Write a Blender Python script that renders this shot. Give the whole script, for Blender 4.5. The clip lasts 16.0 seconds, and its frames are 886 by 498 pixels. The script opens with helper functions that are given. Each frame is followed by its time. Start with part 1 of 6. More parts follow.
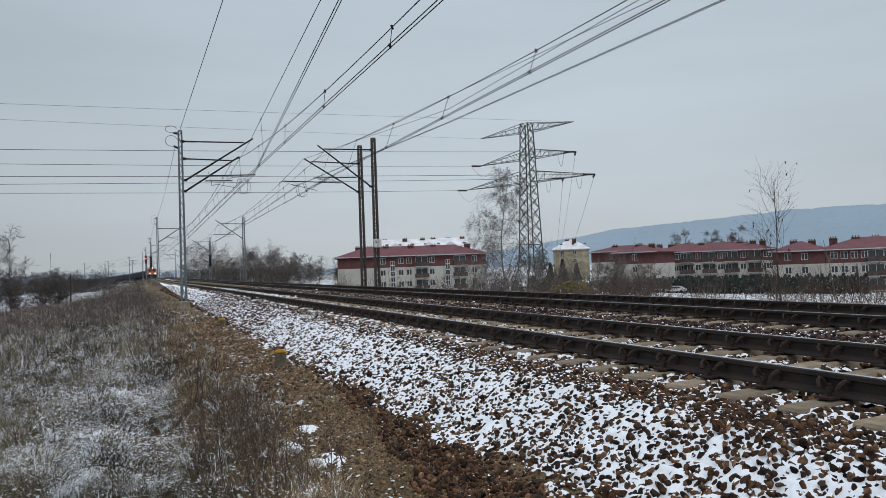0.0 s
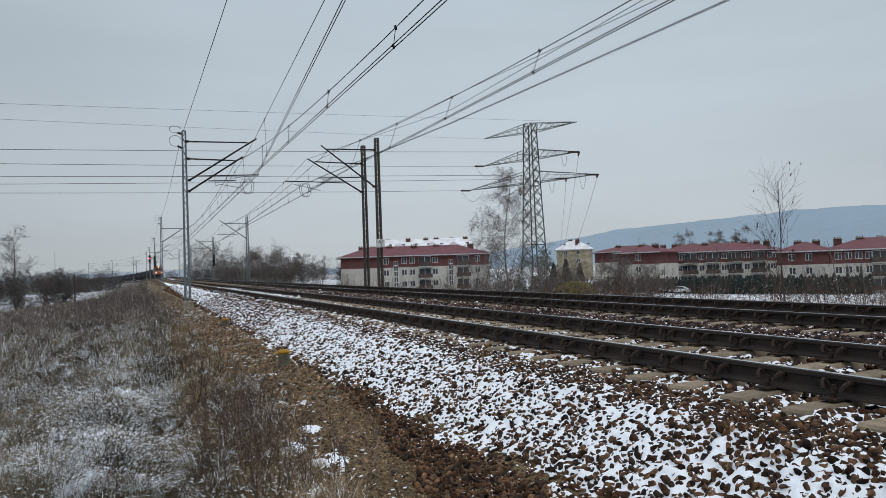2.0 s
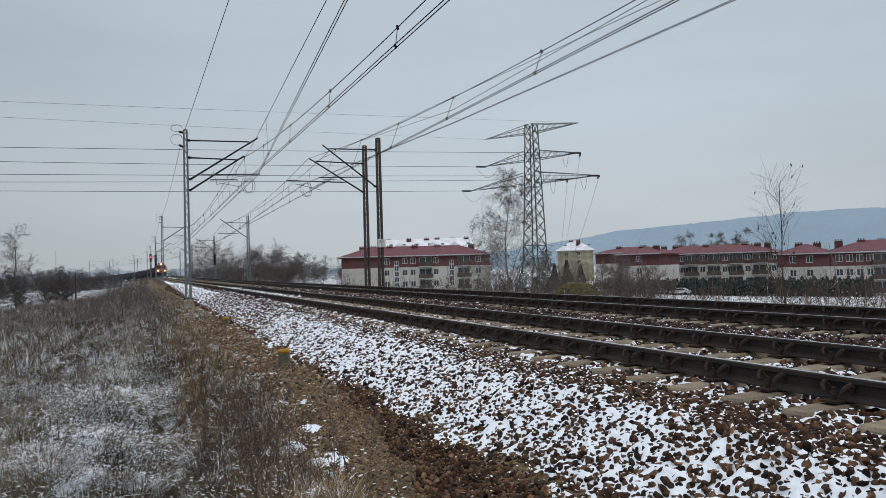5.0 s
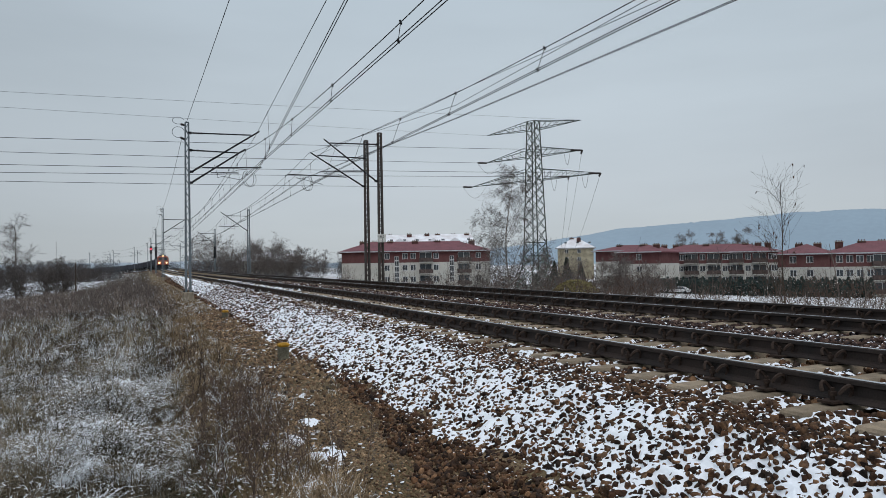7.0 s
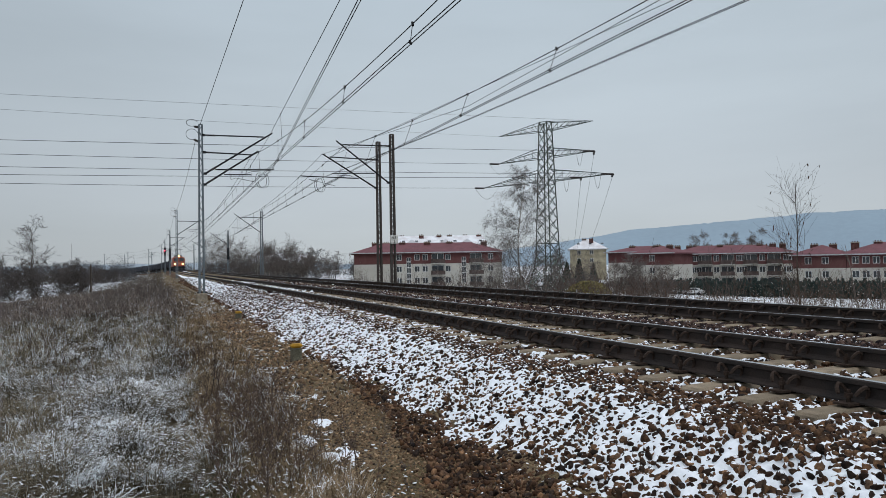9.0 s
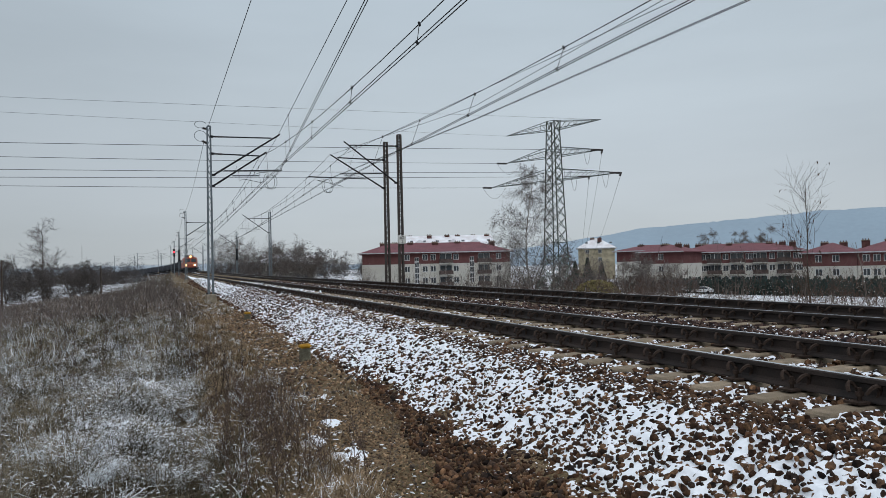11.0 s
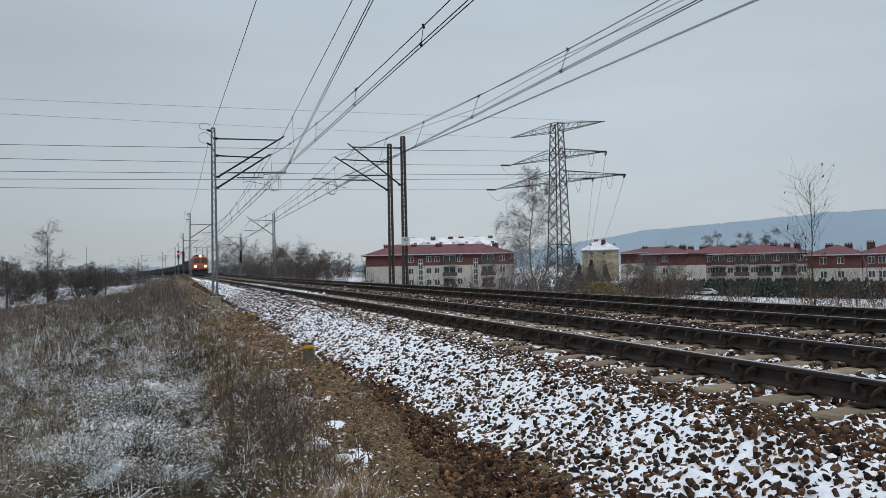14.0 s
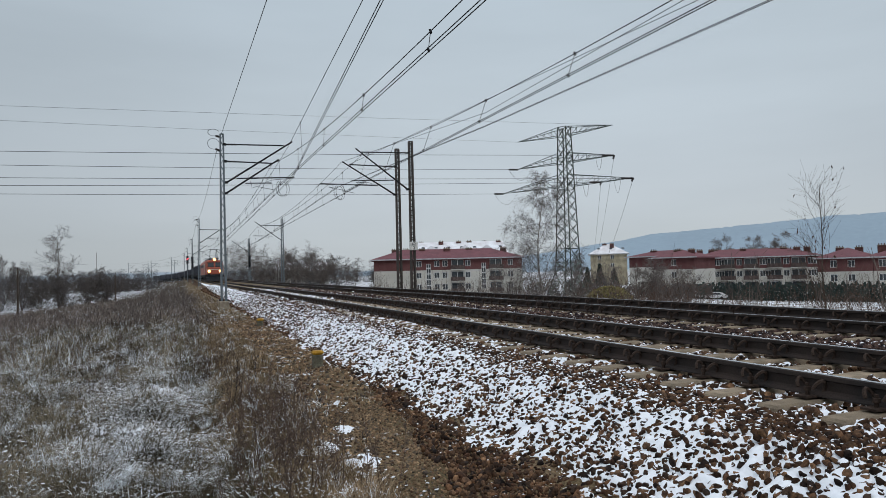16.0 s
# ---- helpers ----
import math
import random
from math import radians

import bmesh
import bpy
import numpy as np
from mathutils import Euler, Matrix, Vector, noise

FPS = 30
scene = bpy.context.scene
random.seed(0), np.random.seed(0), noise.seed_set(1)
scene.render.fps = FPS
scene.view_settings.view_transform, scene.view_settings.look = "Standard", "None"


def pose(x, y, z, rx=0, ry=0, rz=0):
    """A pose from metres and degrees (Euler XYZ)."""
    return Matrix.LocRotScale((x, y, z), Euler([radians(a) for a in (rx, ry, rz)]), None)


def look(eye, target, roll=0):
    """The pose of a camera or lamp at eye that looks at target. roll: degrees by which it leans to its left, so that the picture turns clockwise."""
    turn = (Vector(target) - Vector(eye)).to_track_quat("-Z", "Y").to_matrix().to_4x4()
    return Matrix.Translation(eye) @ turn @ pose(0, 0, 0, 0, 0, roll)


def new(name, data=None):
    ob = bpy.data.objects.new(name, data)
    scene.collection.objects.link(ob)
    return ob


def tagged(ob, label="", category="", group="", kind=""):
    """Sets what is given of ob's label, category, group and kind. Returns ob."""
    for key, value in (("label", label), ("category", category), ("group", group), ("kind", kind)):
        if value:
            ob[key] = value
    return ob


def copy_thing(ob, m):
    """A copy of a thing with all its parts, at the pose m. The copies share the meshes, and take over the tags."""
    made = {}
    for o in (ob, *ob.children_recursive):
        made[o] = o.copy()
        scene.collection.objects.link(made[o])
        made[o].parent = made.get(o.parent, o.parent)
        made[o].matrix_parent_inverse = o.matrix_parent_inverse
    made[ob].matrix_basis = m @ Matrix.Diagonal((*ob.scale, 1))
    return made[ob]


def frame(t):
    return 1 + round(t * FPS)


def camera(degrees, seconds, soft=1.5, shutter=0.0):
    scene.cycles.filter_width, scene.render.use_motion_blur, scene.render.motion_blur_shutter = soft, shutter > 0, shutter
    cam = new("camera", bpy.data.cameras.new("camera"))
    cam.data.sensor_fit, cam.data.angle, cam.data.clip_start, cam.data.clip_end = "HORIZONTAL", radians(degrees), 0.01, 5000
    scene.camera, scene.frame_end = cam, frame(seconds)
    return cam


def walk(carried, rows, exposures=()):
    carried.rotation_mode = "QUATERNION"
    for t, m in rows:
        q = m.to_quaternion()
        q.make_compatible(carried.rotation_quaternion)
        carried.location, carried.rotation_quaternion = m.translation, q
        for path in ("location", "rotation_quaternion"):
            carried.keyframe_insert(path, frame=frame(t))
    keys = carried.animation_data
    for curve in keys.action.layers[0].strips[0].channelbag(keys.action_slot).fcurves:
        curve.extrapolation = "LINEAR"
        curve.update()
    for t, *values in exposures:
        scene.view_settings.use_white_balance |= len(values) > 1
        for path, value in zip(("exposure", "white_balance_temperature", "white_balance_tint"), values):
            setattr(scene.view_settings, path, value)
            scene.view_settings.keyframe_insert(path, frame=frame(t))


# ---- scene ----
# The track runs along +Y, X is to its right, z = 0 is the head of the near rail.
cam = camera(64.63, 16.0, 0.65)
# seconds, x, y, z, heading to the right of the track, tilt up, lean
PATH = [
    (0.0, 0.000, 0.000, 0.887, 23.281, 1.572, -2.023),
    (0.5, -0.006, 0.003, 0.888, 23.219, 1.504, -2.024),
    (1.0, 0.000, -0.002, 0.887, 23.091, 1.466, -2.075),
    (1.5, -0.008, -0.004, 0.890, 23.063, 1.506, -2.009),
    (2.0, -0.002, -0.003, 0.892, 23.017, 1.585, -1.952),
    (2.5, 0.002, -0.001, 0.892, 23.018, 1.572, -1.944),
    (3.0, 0.000, -0.001, 0.893, 23.023, 1.557, -1.896),
    (3.5, -0.001, -0.002, 0.890, 23.035, 1.601, -1.829),
    (4.0, -0.004, -0.002, 0.890, 23.025, 1.671, -1.775),
    (6.5, 0.003, 0.002, 0.886, 22.893, 1.326, -1.194),
    (7.0, -0.002, 0.002, 0.889, 22.923, 1.265, -0.926),
    (7.5, 0.000, 0.004, 0.886, 22.731, 1.305, -0.835),
    (8.0, -0.004, 0.000, 0.887, 22.480, 1.338, -0.812),
    (8.5, -0.004, -0.002, 0.887, 22.212, 1.281, -0.836),
    (9.0, -0.006, -0.002, 0.887, 21.940, 1.382, -0.953),
    (11.5, -0.004, -0.006, 0.887, 21.218, 1.386, -1.265),
    (12.0, -0.007, -0.008, 0.887, 21.175, 1.423, -1.264),
    (12.5, -0.011, -0.011, 0.887, 21.131, 1.483, -1.229),
    (13.0, -0.003, -0.003, 0.885, 21.085, 1.516, -1.234),
    (13.5, -0.012, -0.014, 0.888, 21.054, 1.484, -1.220),
    (14.0, -0.011, -0.009, 0.887, 20.987, 1.538, -1.211),
    (14.5, -0.014, -0.013, 0.888, 20.878, 1.620, -1.269),
    (15.0, -0.008, -0.006, 0.886, 20.724, 1.715, -1.337),
    (15.5, -0.008, -0.006, 0.886, 20.523, 1.842, -1.343),
    (16.0, -0.013, -0.014, 0.888, 20.347, 1.918, -1.393),
]
walk(cam, [(t, pose(x, y, z, 90 + tilt, 0, -yaw) @ pose(0, 0, 0, 0, 0, lean)) for t, x, y, z, yaw, tilt, lean in PATH])
scene.view_settings.exposure = 0.0

# ---- light: a closed overcast ----
SUN_UP, SUN_AZ = 38, 200
world = bpy.data.worlds.new("overcast")
scene.world = world
world.use_nodes = True
wn, wl = world.node_tree.nodes, world.node_tree.links
sky = wn.new("ShaderNodeTexSky")
sky.sky_type, sky.sun_disc = "NISHITA", False
sky.sun_elevation, sky.sun_rotation = radians(SUN_UP), radians(SUN_AZ)
co = wn.new("ShaderNodeTexCoord")
sep = wn.new("ShaderNodeSeparateXYZ")
ramp = wn.new("ShaderNodeValToRGB")
cl = ramp.color_ramp.elements
cl[0].position, cl[0].color = 0.0, (0.47, 0.515, 0.55, 1)
cl[1].position, cl[1].color = 1.0, (1.25, 1.32, 1.42, 1)
for at, c in ((0.10, (0.49, 0.54, 0.585, 1)), (0.22, (0.50, 0.567, 0.62, 1)), (0.4, (0.495, 0.58, 0.65, 1))):
    el = ramp.color_ramp.elements.new(at)
    el.color = c
stretch = wn.new("ShaderNodeMapping")
stretch.inputs["Scale"].default_value = (1.0, 1.0, 5.0)
cloud = wn.new("ShaderNodeTexNoise")
cloud.inputs["Scale"].default_value, cloud.inputs["Detail"].default_value = 1.6, 5
cramp = wn.new("ShaderNodeMapRange")
cramp.inputs["From Min"].default_value, cramp.inputs["From Max"].default_value = 0.3, 0.7
cramp.inputs["To Min"].default_value, cramp.inputs["To Max"].default_value = 0.93, 1.07
mul = wn.new("ShaderNodeMix")
mul.data_type, mul.blend_type = "RGBA", "MULTIPLY"
mul.inputs["Factor"].default_value = 1.0
skymul = wn.new("ShaderNodeMix")
skymul.data_type, skymul.blend_type = "RGBA", "MULTIPLY"
skymul.inputs["Factor"].default_value = 1.0
skymul.inputs["B"].default_value = (0.08, 0.08, 0.08, 1)
cover = wn.new("ShaderNodeMix")
cover.data_type = "RGBA"
cover.inputs["Factor"].default_value = 0.93
wl.new(co.outputs["Generated"], sep.inputs[0])
wl.new(sep.outputs["Z"], ramp.inputs["Fac"])
wl.new(co.outputs["Generated"], stretch.inputs["Vector"])
wl.new(stretch.outputs["Vector"], cloud.inputs["Vector"])
wl.new(cloud.outputs["Fac"], cramp.inputs["Value"])
wl.new(ramp.outputs["Color"], mul.inputs["A"])
wl.new(cramp.outputs["Result"], mul.inputs["B"])
veil = wn.new("ShaderNodeMapRange")
veil.interpolation_type = "SMOOTHSTEP"
veil.inputs["From Min"].default_value, veil.inputs["From Max"].default_value = -0.35, 0.35
veil.inputs["To Min"].default_value, veil.inputs["To Max"].default_value = 0.86, 1.05
thick = wn.new("ShaderNodeMix")
thick.data_type, thick.blend_type = "RGBA", "MULTIPLY"
thick.inputs["Factor"].default_value = 1.0
wl.new(sep.outputs["X"], veil.inputs["Value"])
wl.new(mul.outputs["Result"], thick.inputs["A"])
wl.new(veil.outputs["Result"], thick.inputs["B"])
wl.new(sky.outputs["Color"], skymul.inputs["A"])
wl.new(skymul.outputs["Result"], cover.inputs["A"])
wl.new(thick.outputs["Result"], cover.inputs["B"])
wl.new(cover.outputs["Result"], wn["Background"].inputs["Color"])
wn["Background"].inputs["Strength"].default_value = 1.0
sun = new("sun", bpy.data.lights.new("sun", "SUN"))
sun.data.energy, sun.data.angle, sun.data.color = 0.6, radians(25), (1.0, 0.97, 0.93)
sun.matrix_world = look((-20, -40, 60), (0, 20, 0))


# ---- materials ----
def material(name, color, rough=0.8, metal=0.0, vary=0.25, scale=8.0, fine=60.0, bump=0.3, depth=0.01, snow=0.0, alt=None, spread=0.0, per="object"):
    """A surface with variation at two scales, a bump, snow on what faces up (0 none .. 1 most) and a second colour in patches."""
    m = bpy.data.materials.new(name)
    m.use_nodes = True
    n, l = m.node_tree.nodes, m.node_tree.links
    bs = n["Principled BSDF"]
    tc = n.new("ShaderNodeTexCoord")
    big = n.new("ShaderNodeTexNoise")
    big.inputs["Scale"].default_value, big.inputs["Detail"].default_value = scale, 4
    tiny = n.new("ShaderNodeTexNoise")
    tiny.inputs["Scale"].default_value, tiny.inputs["Detail"].default_value = fine, 3
    l.new(tc.outputs["Object"], big.inputs["Vector"])
    l.new(tc.outputs["Object"], tiny.inputs["Vector"])
    r = n.new("ShaderNodeValToRGB")
    c2 = alt or tuple(c * 0.55 for c in color)
    r.color_ramp.elements[0].position, r.color_ramp.elements[1].position = 0.35, 0.65
    r.color_ramp.elements[0].color, r.color_ramp.elements[1].color = (*c2, 1), (*color, 1)
    l.new(big.outputs["Fac"], r.inputs["Fac"])
    v = n.new("ShaderNodeMapRange")
    v.inputs["From Min"].default_value, v.inputs["From Max"].default_value = 0.3, 0.7
    v.inputs["To Min"].default_value, v.inputs["To Max"].default_value = 1 - vary, 1 + vary
    l.new(tiny.outputs["Fac"], v.inputs["Value"])
    mx = n.new("ShaderNodeMix")
    mx.data_type, mx.blend_type = "RGBA", "MULTIPLY"
    mx.inputs["Factor"].default_value = 1.0
    l.new(r.outputs["Color"], mx.inputs["A"])
    l.new(v.outputs["Result"], mx.inputs["B"])
    out = mx.outputs["Result"]
    if spread:
        mottled = spread >= 0.5
        hs = n.new("ShaderNodeHueSaturation")
        if per == "object":
            src = n.new("ShaderNodeObjectInfo").outputs["Random"]
        else:
            src = n.new("ShaderNodeNewGeometry").outputs["Random Per Island"]
        vr = n.new("ShaderNodeMapRange")
        vr.inputs["To Min"].default_value, vr.inputs["To Max"].default_value = 1 - spread, 1 + spread
        l.new(src, vr.inputs["Value"])
        l.new(vr.outputs["Result"], hs.inputs["Value"])
        l.new(out, hs.inputs["Color"])
        out = hs.outputs["Color"]
        if mottled:
            # grey-black, purple-brown, rusty and tan pieces side by side
            kinds = n.new("ShaderNodeValToRGB")
            kinds.color_ramp.interpolation = "CONSTANT"
            ke = kinds.color_ramp.elements
            ke[0].position, ke[0].color = 0.0, (0.42, 0.47, 0.58, 1)
            ke[1].position, ke[1].color = 0.86, (1.6, 1.55, 1.45, 1)
            for at, c in ((0.18, (0.6, 0.52, 0.52, 1)), (0.36, (0.95, 0.86, 0.8, 1)), (0.62, (1.1, 1.05, 1.0, 1))):
                ke.new(at).color = c
            scr = n.new("ShaderNodeMath")
            scr.operation = "FRACT"
            sc = n.new("ShaderNodeMath")
            sc.operation = "MULTIPLY"
            sc.inputs[1].default_value = 7.31
            l.new(src, sc.inputs[0])
            l.new(sc.outputs[0], scr.inputs[0])
            l.new(scr.outputs[0], kinds.inputs["Fac"])
            mk_ = n.new("ShaderNodeMix")
            mk_.data_type, mk_.blend_type = "RGBA", "MULTIPLY"
            mk_.inputs["Factor"].default_value = 1.0
            l.new(out, mk_.inputs["A"])
            l.new(kinds.outputs["Color"], mk_.inputs["B"])
            out = mk_.outputs["Result"]
    rough_out = None
    if snow:
        g = n.new("ShaderNodeNewGeometry")
        sx = n.new("ShaderNodeSeparateXYZ")
        l.new(g.outputs["Normal"], sx.inputs[0])
        ad = n.new("ShaderNodeMath")
        ad.operation = "MULTIPLY_ADD"
        l.new(tiny.outputs["Fac"], ad.inputs[0])
        ad.inputs[1].default_value = 0.5
        l.new(sx.outputs["Z"], ad.inputs[2])
        st = n.new("ShaderNodeMapRange")
        st.inputs["From Min"].default_value, st.inputs["From Max"].default_value = 1.25 - snow * 0.75, 1.32 - snow * 0.75
        l.new(ad.outputs[0], st.inputs["Value"])
        ms = n.new("ShaderNodeMix")
        ms.data_type = "RGBA"
        ms.inputs["B"].default_value = (0.82, 0.85, 0.9, 1)
        l.new(st.outputs["Result"], ms.inputs["Factor"])
        l.new(out, ms.inputs["A"])
        out = ms.outputs["Result"]
    l.new(out, bs.inputs["Base Color"])
    bs.inputs["Roughness"].default_value, bs.inputs["Metallic"].default_value = rough, metal
    bs.inputs["Specular IOR Level"].default_value = 0.12 if rough >= 0.6 and metal < 0.5 else 0.5
    if bump:
        b = n.new("ShaderNodeBump")
        b.inputs["Strength"].default_value, b.inputs["Distance"].default_value = bump, depth
        l.new(tiny.outputs["Fac"], b.inputs["Height"])
        l.new(b.outputs["Normal"], bs.inputs["Normal"])
    return m


def glow(name, color, strength):
    m = bpy.data.materials.new(name)
    m.use_nodes = True
    b = m.node_tree.nodes["Principled BSDF"]
    b.inputs["Base Color"].default_value = (*color, 1)
    b.inputs["Emission Color"].default_value = (*color, 1)
    b.inputs["Emission Strength"].default_value = strength
    return m


def glass(name, color=(0.05, 0.06, 0.07)):
    m = bpy.data.materials.new(name)
    m.use_nodes = True
    b = m.node_tree.nodes["Principled BSDF"]
    b.inputs["Base Color"].default_value, b.inputs["Roughness"].default_value = (*color, 1), 0.08
    b.inputs["Specular IOR Level"].default_value = 0.6
    return m


RAIL_SIDE = material("rail_rust", (0.046, 0.035, 0.031), 0.7, 0.1, 0.2, 3, 70, 0.3, 0.003, alt=(0.03, 0.026, 0.025))
RAIL_TOP = material("rail_polished", (0.55, 0.56, 0.58), 0.22, 1.0, 0.1, 4, 90, 0.05, 0.001)
CONCRETE = material("sleeper_concrete", (0.29, 0.23, 0.165), 0.9, 0, 0.2, 6, 90, 0.4, 0.004, alt=(0.19, 0.155, 0.115), spread=0.15)
FOUNDATION = material("mast_footing_concrete", (0.36, 0.31, 0.24), 0.9, 0, 0.2, 4, 60, 0.4, 0.005)
STONE = material("ballast_stone", (0.155, 0.105, 0.072), 0.9, 0, 0.3, 9, 70, 0.5, 0.006, alt=(0.085, 0.06, 0.047), spread=0.35, per="island")
STONE_ONE = material("ballast_stone_single", (0.155, 0.105, 0.072), 0.9, 0, 0.3, 9, 70, 0.5, 0.006, alt=(0.085, 0.06, 0.047), spread=0.35)
STEEL = material("painted_mast_steel", (0.15, 0.18, 0.205), 0.6, 0.1, 0.2, 3, 40, 0.15, 0.002, alt=(0.14, 0.16, 0.175))
RUSTY = material("weathered_mast_steel", (0.085, 0.075, 0.07), 0.75, 0.1, 0.25, 3, 40, 0.2, 0.002, alt=(0.06, 0.05, 0.045))
DARKSTEEL = material("dark_steel", (0.03, 0.031, 0.034), 0.7, 0.1, 0.2, 5, 60, 0.1, 0.002)
WIRE = material("wire_copper_dark", (0.02, 0.021, 0.024), 0.7, 0.1, 0.1, 3, 30, 0)
PYLON = material("pylon_steel", (0.085, 0.105, 0.095), 0.75, 0.05, 0.2, 1, 10, 0.1, 0.004)
PYLONGREEN = material("pylon_green_paint", (0.16, 0.24, 0.19), 0.7, 0.1, 0.2, 1, 10, 0.1, 0.004)
BARK = material("bark_dark", (0.095, 0.075, 0.062), 0.95, 0, 0.3, 4, 30, 0.4, 0.01)
BARKGREY = material("bark_grey", (0.135, 0.12, 0.115), 0.95, 0, 0.3, 4, 30, 0.4, 0.01)
BIRCH = material("birch_bark", (0.42, 0.40, 0.38), 0.9, 0, 0.3, 3, 14, 0.3, 0.01, alt=(0.15, 0.13, 0.12))
TWIG = material("twig_brown", (0.16, 0.115, 0.085), 0.95, 0, 0.3, 3, 20, 0)
HAZEBARK = material("far_wood_grey", (0.15, 0.145, 0.15), 0.95, 0, 0.2, 0.3, 3, 0)
SNOW = material("snow", (0.84, 0.87, 0.92), 0.6, 0, 0.04, 4, 40, 0.4, 0.01, alt=(0.78, 0.82, 0.88))


# ---- small tools ----
def part(name, bm, mat, parent=None, label="", smooth=False):
    me = bpy.data.meshes.new(name)
    bm.to_mesh(me)
    bm.free()
    if smooth:
        me.polygons.foreach_set("use_smooth", [True] * len(me.polygons))
    me.materials.append(mat)
    ob = new(name, me)
    ob.parent = parent
    if label:
        ob["label"] = label
    return ob


def raw(name, verts, faces, mat, parent=None, label="", smooth=False):
    me = bpy.data.meshes.new(name)
    me.from_pydata(verts, [], faces)
    if smooth:
        me.polygons.foreach_set("use_smooth", [True] * len(me.polygons))
    me.materials.append(mat)
    ob = new(name, me)
    ob.parent = parent
    if label:
        ob["label"] = label
    return ob


def share(name, mesh, parent, m):
    ob = new(name, mesh)
    ob.parent = parent
    ob.matrix_basis = m
    return ob


def thing(name, at, label, category, group="", kind="", rz=0):
    ob = new(name)
    ob.matrix_basis = pose(*at, 0, 0, rz)
    return tagged(ob, label, category, group, kind)


def box(bm, x0, y0, z0, x1, y1, z1, bevel=0.0):
    r = bmesh.ops.create_cube(bm, size=1)
    for v in r["verts"]:
        v.co = ((x0 + x1) / 2 + v.co.x * (x1 - x0), (y0 + y1) / 2 + v.co.y * (y1 - y0), (z0 + z1) / 2 + v.co.z * (z1 - z0))
    if bevel:
        es = list({e for v in r["verts"] for e in v.link_edges})
        bmesh.ops.bevel(bm, geom=es, offset=bevel, segments=1, affect="EDGES")
    return bm


def cube(x0, y0, z0, x1, y1, z1, bevel=0.0):
    return box(bmesh.new(), x0, y0, z0, x1, y1, z1, bevel)


class Bars:
    """Tapered bars and tubes gathered into one mesh."""

    def __init__(self):
        self.v, self.f = [], []

    def add(self, a, b, r0, r1=None, sides=4, cap=True):
        r1 = r0 if r1 is None else r1
        a, b = Vector(a), Vector(b)
        d = b - a
        if d.length < 1e-6:
            return self
        d.normalize()
        s = d.cross(Vector((0, 0, 1)) if abs(d.z) < 0.9 else Vector((1, 0, 0))).normalized()
        u = s.cross(d)
        i = len(self.v)
        for c, r in ((a, r0), (b, r1)):
            for k in range(sides):
                w = 2 * math.pi * (k + 0.5) / sides
                self.v.append(c + s * (r * math.cos(w)) + u * (r * math.sin(w)))
        for k in range(sides):
            j = (k + 1) % sides
            self.f.append((i + k, i + j, i + sides + j, i + sides + k))
        if cap:
            self.f.append(tuple(range(i + sides - 1, i - 1, -1)))
            self.f.append(tuple(range(i + sides, i + 2 * sides)))
        return self

    def line(self, pts, r, sides=4):
        """One connected tube through all the points."""
        pts = [Vector(p) for p in pts]
        i = len(self.v)
        for k, p in enumerate(pts):
            d = (pts[min(k + 1, len(pts) - 1)] - pts[max(k - 1, 0)]).normalized()
            s = d.cross(Vector((0, 0, 1)) if abs(d.z) < 0.9 else Vector((1, 0, 0))).normalized()
            u = s.cross(d)
            for j in range(sides):
                w = 2 * math.pi * (j + 0.5) / sides
                self.v.append(p + s * (r * math.cos(w)) + u * (r * math.sin(w)))
        for k in range(len(pts) - 1):
            for j in range(sides):
                m = (j + 1) % sides
                self.f.append((i + k * sides + j, i + k * sides + m, i + (k + 1) * sides + m, i + (k + 1) * sides + j))
        return self

    def lathe(self, a, b, rings, sides=8):
        """A turned piece from a to b; rings: (place from 0 to 1, radius)."""
        a, b = Vector(a), Vector(b)
        d = (b - a).normalized()
        s = d.cross(Vector((0, 0, 1)) if abs(d.z) < 0.9 else Vector((1, 0, 0))).normalized()
        u = s.cross(d)
        i = len(self.v)
        for q, r in rings:
            c = a.lerp(b, q)
            for j in range(sides):
                w = 2 * math.pi * j / sides
                self.v.append(c + s * (r * math.cos(w)) + u * (r * math.sin(w)))
        for k in range(len(rings) - 1):
            for j in range(sides):
                m = (j + 1) % sides
                self.f.append((i + k * sides + j, i + k * sides + m, i + (k + 1) * sides + m, i + (k + 1) * sides + j))
        return self

    def done(self, name, mat, parent=None, label="", smooth=False):
        return raw(name, [tuple(v) for v in self.v], self.f, mat, parent, label, smooth)


def bend(y):
    """How far the track has swung to the left at y."""
    y = max(y, 0.0)
    b = 1.9 * (1 - math.exp(-((y - 40) / 90) ** 2)) if y > 40 else 0.0
    return b + max(0.0, y - 235) ** 2 / 1000


def rise(y):
    return 0.0000197 * min(max(y, 0.0), 212) ** 2 - 0.016 * max(0.0, min(y, 400) - 258)


XA, GAUGE, SPACING = 4.78, 1.507, 4.10
RAILS = ((XA, 0.0), (XA + GAUGE, 0.033), (XA + SPACING, 0.062), (XA + SPACING + GAUGE, 0.095))


def interp(x, table):
    if x <= table[0][0]:
        return table[0][1]
    for (a, p), (b, q) in zip(table, table[1:]):
        if x <= b:
            return p + (q - p) * (x - a) / (b - a)
    return table[-1][1]


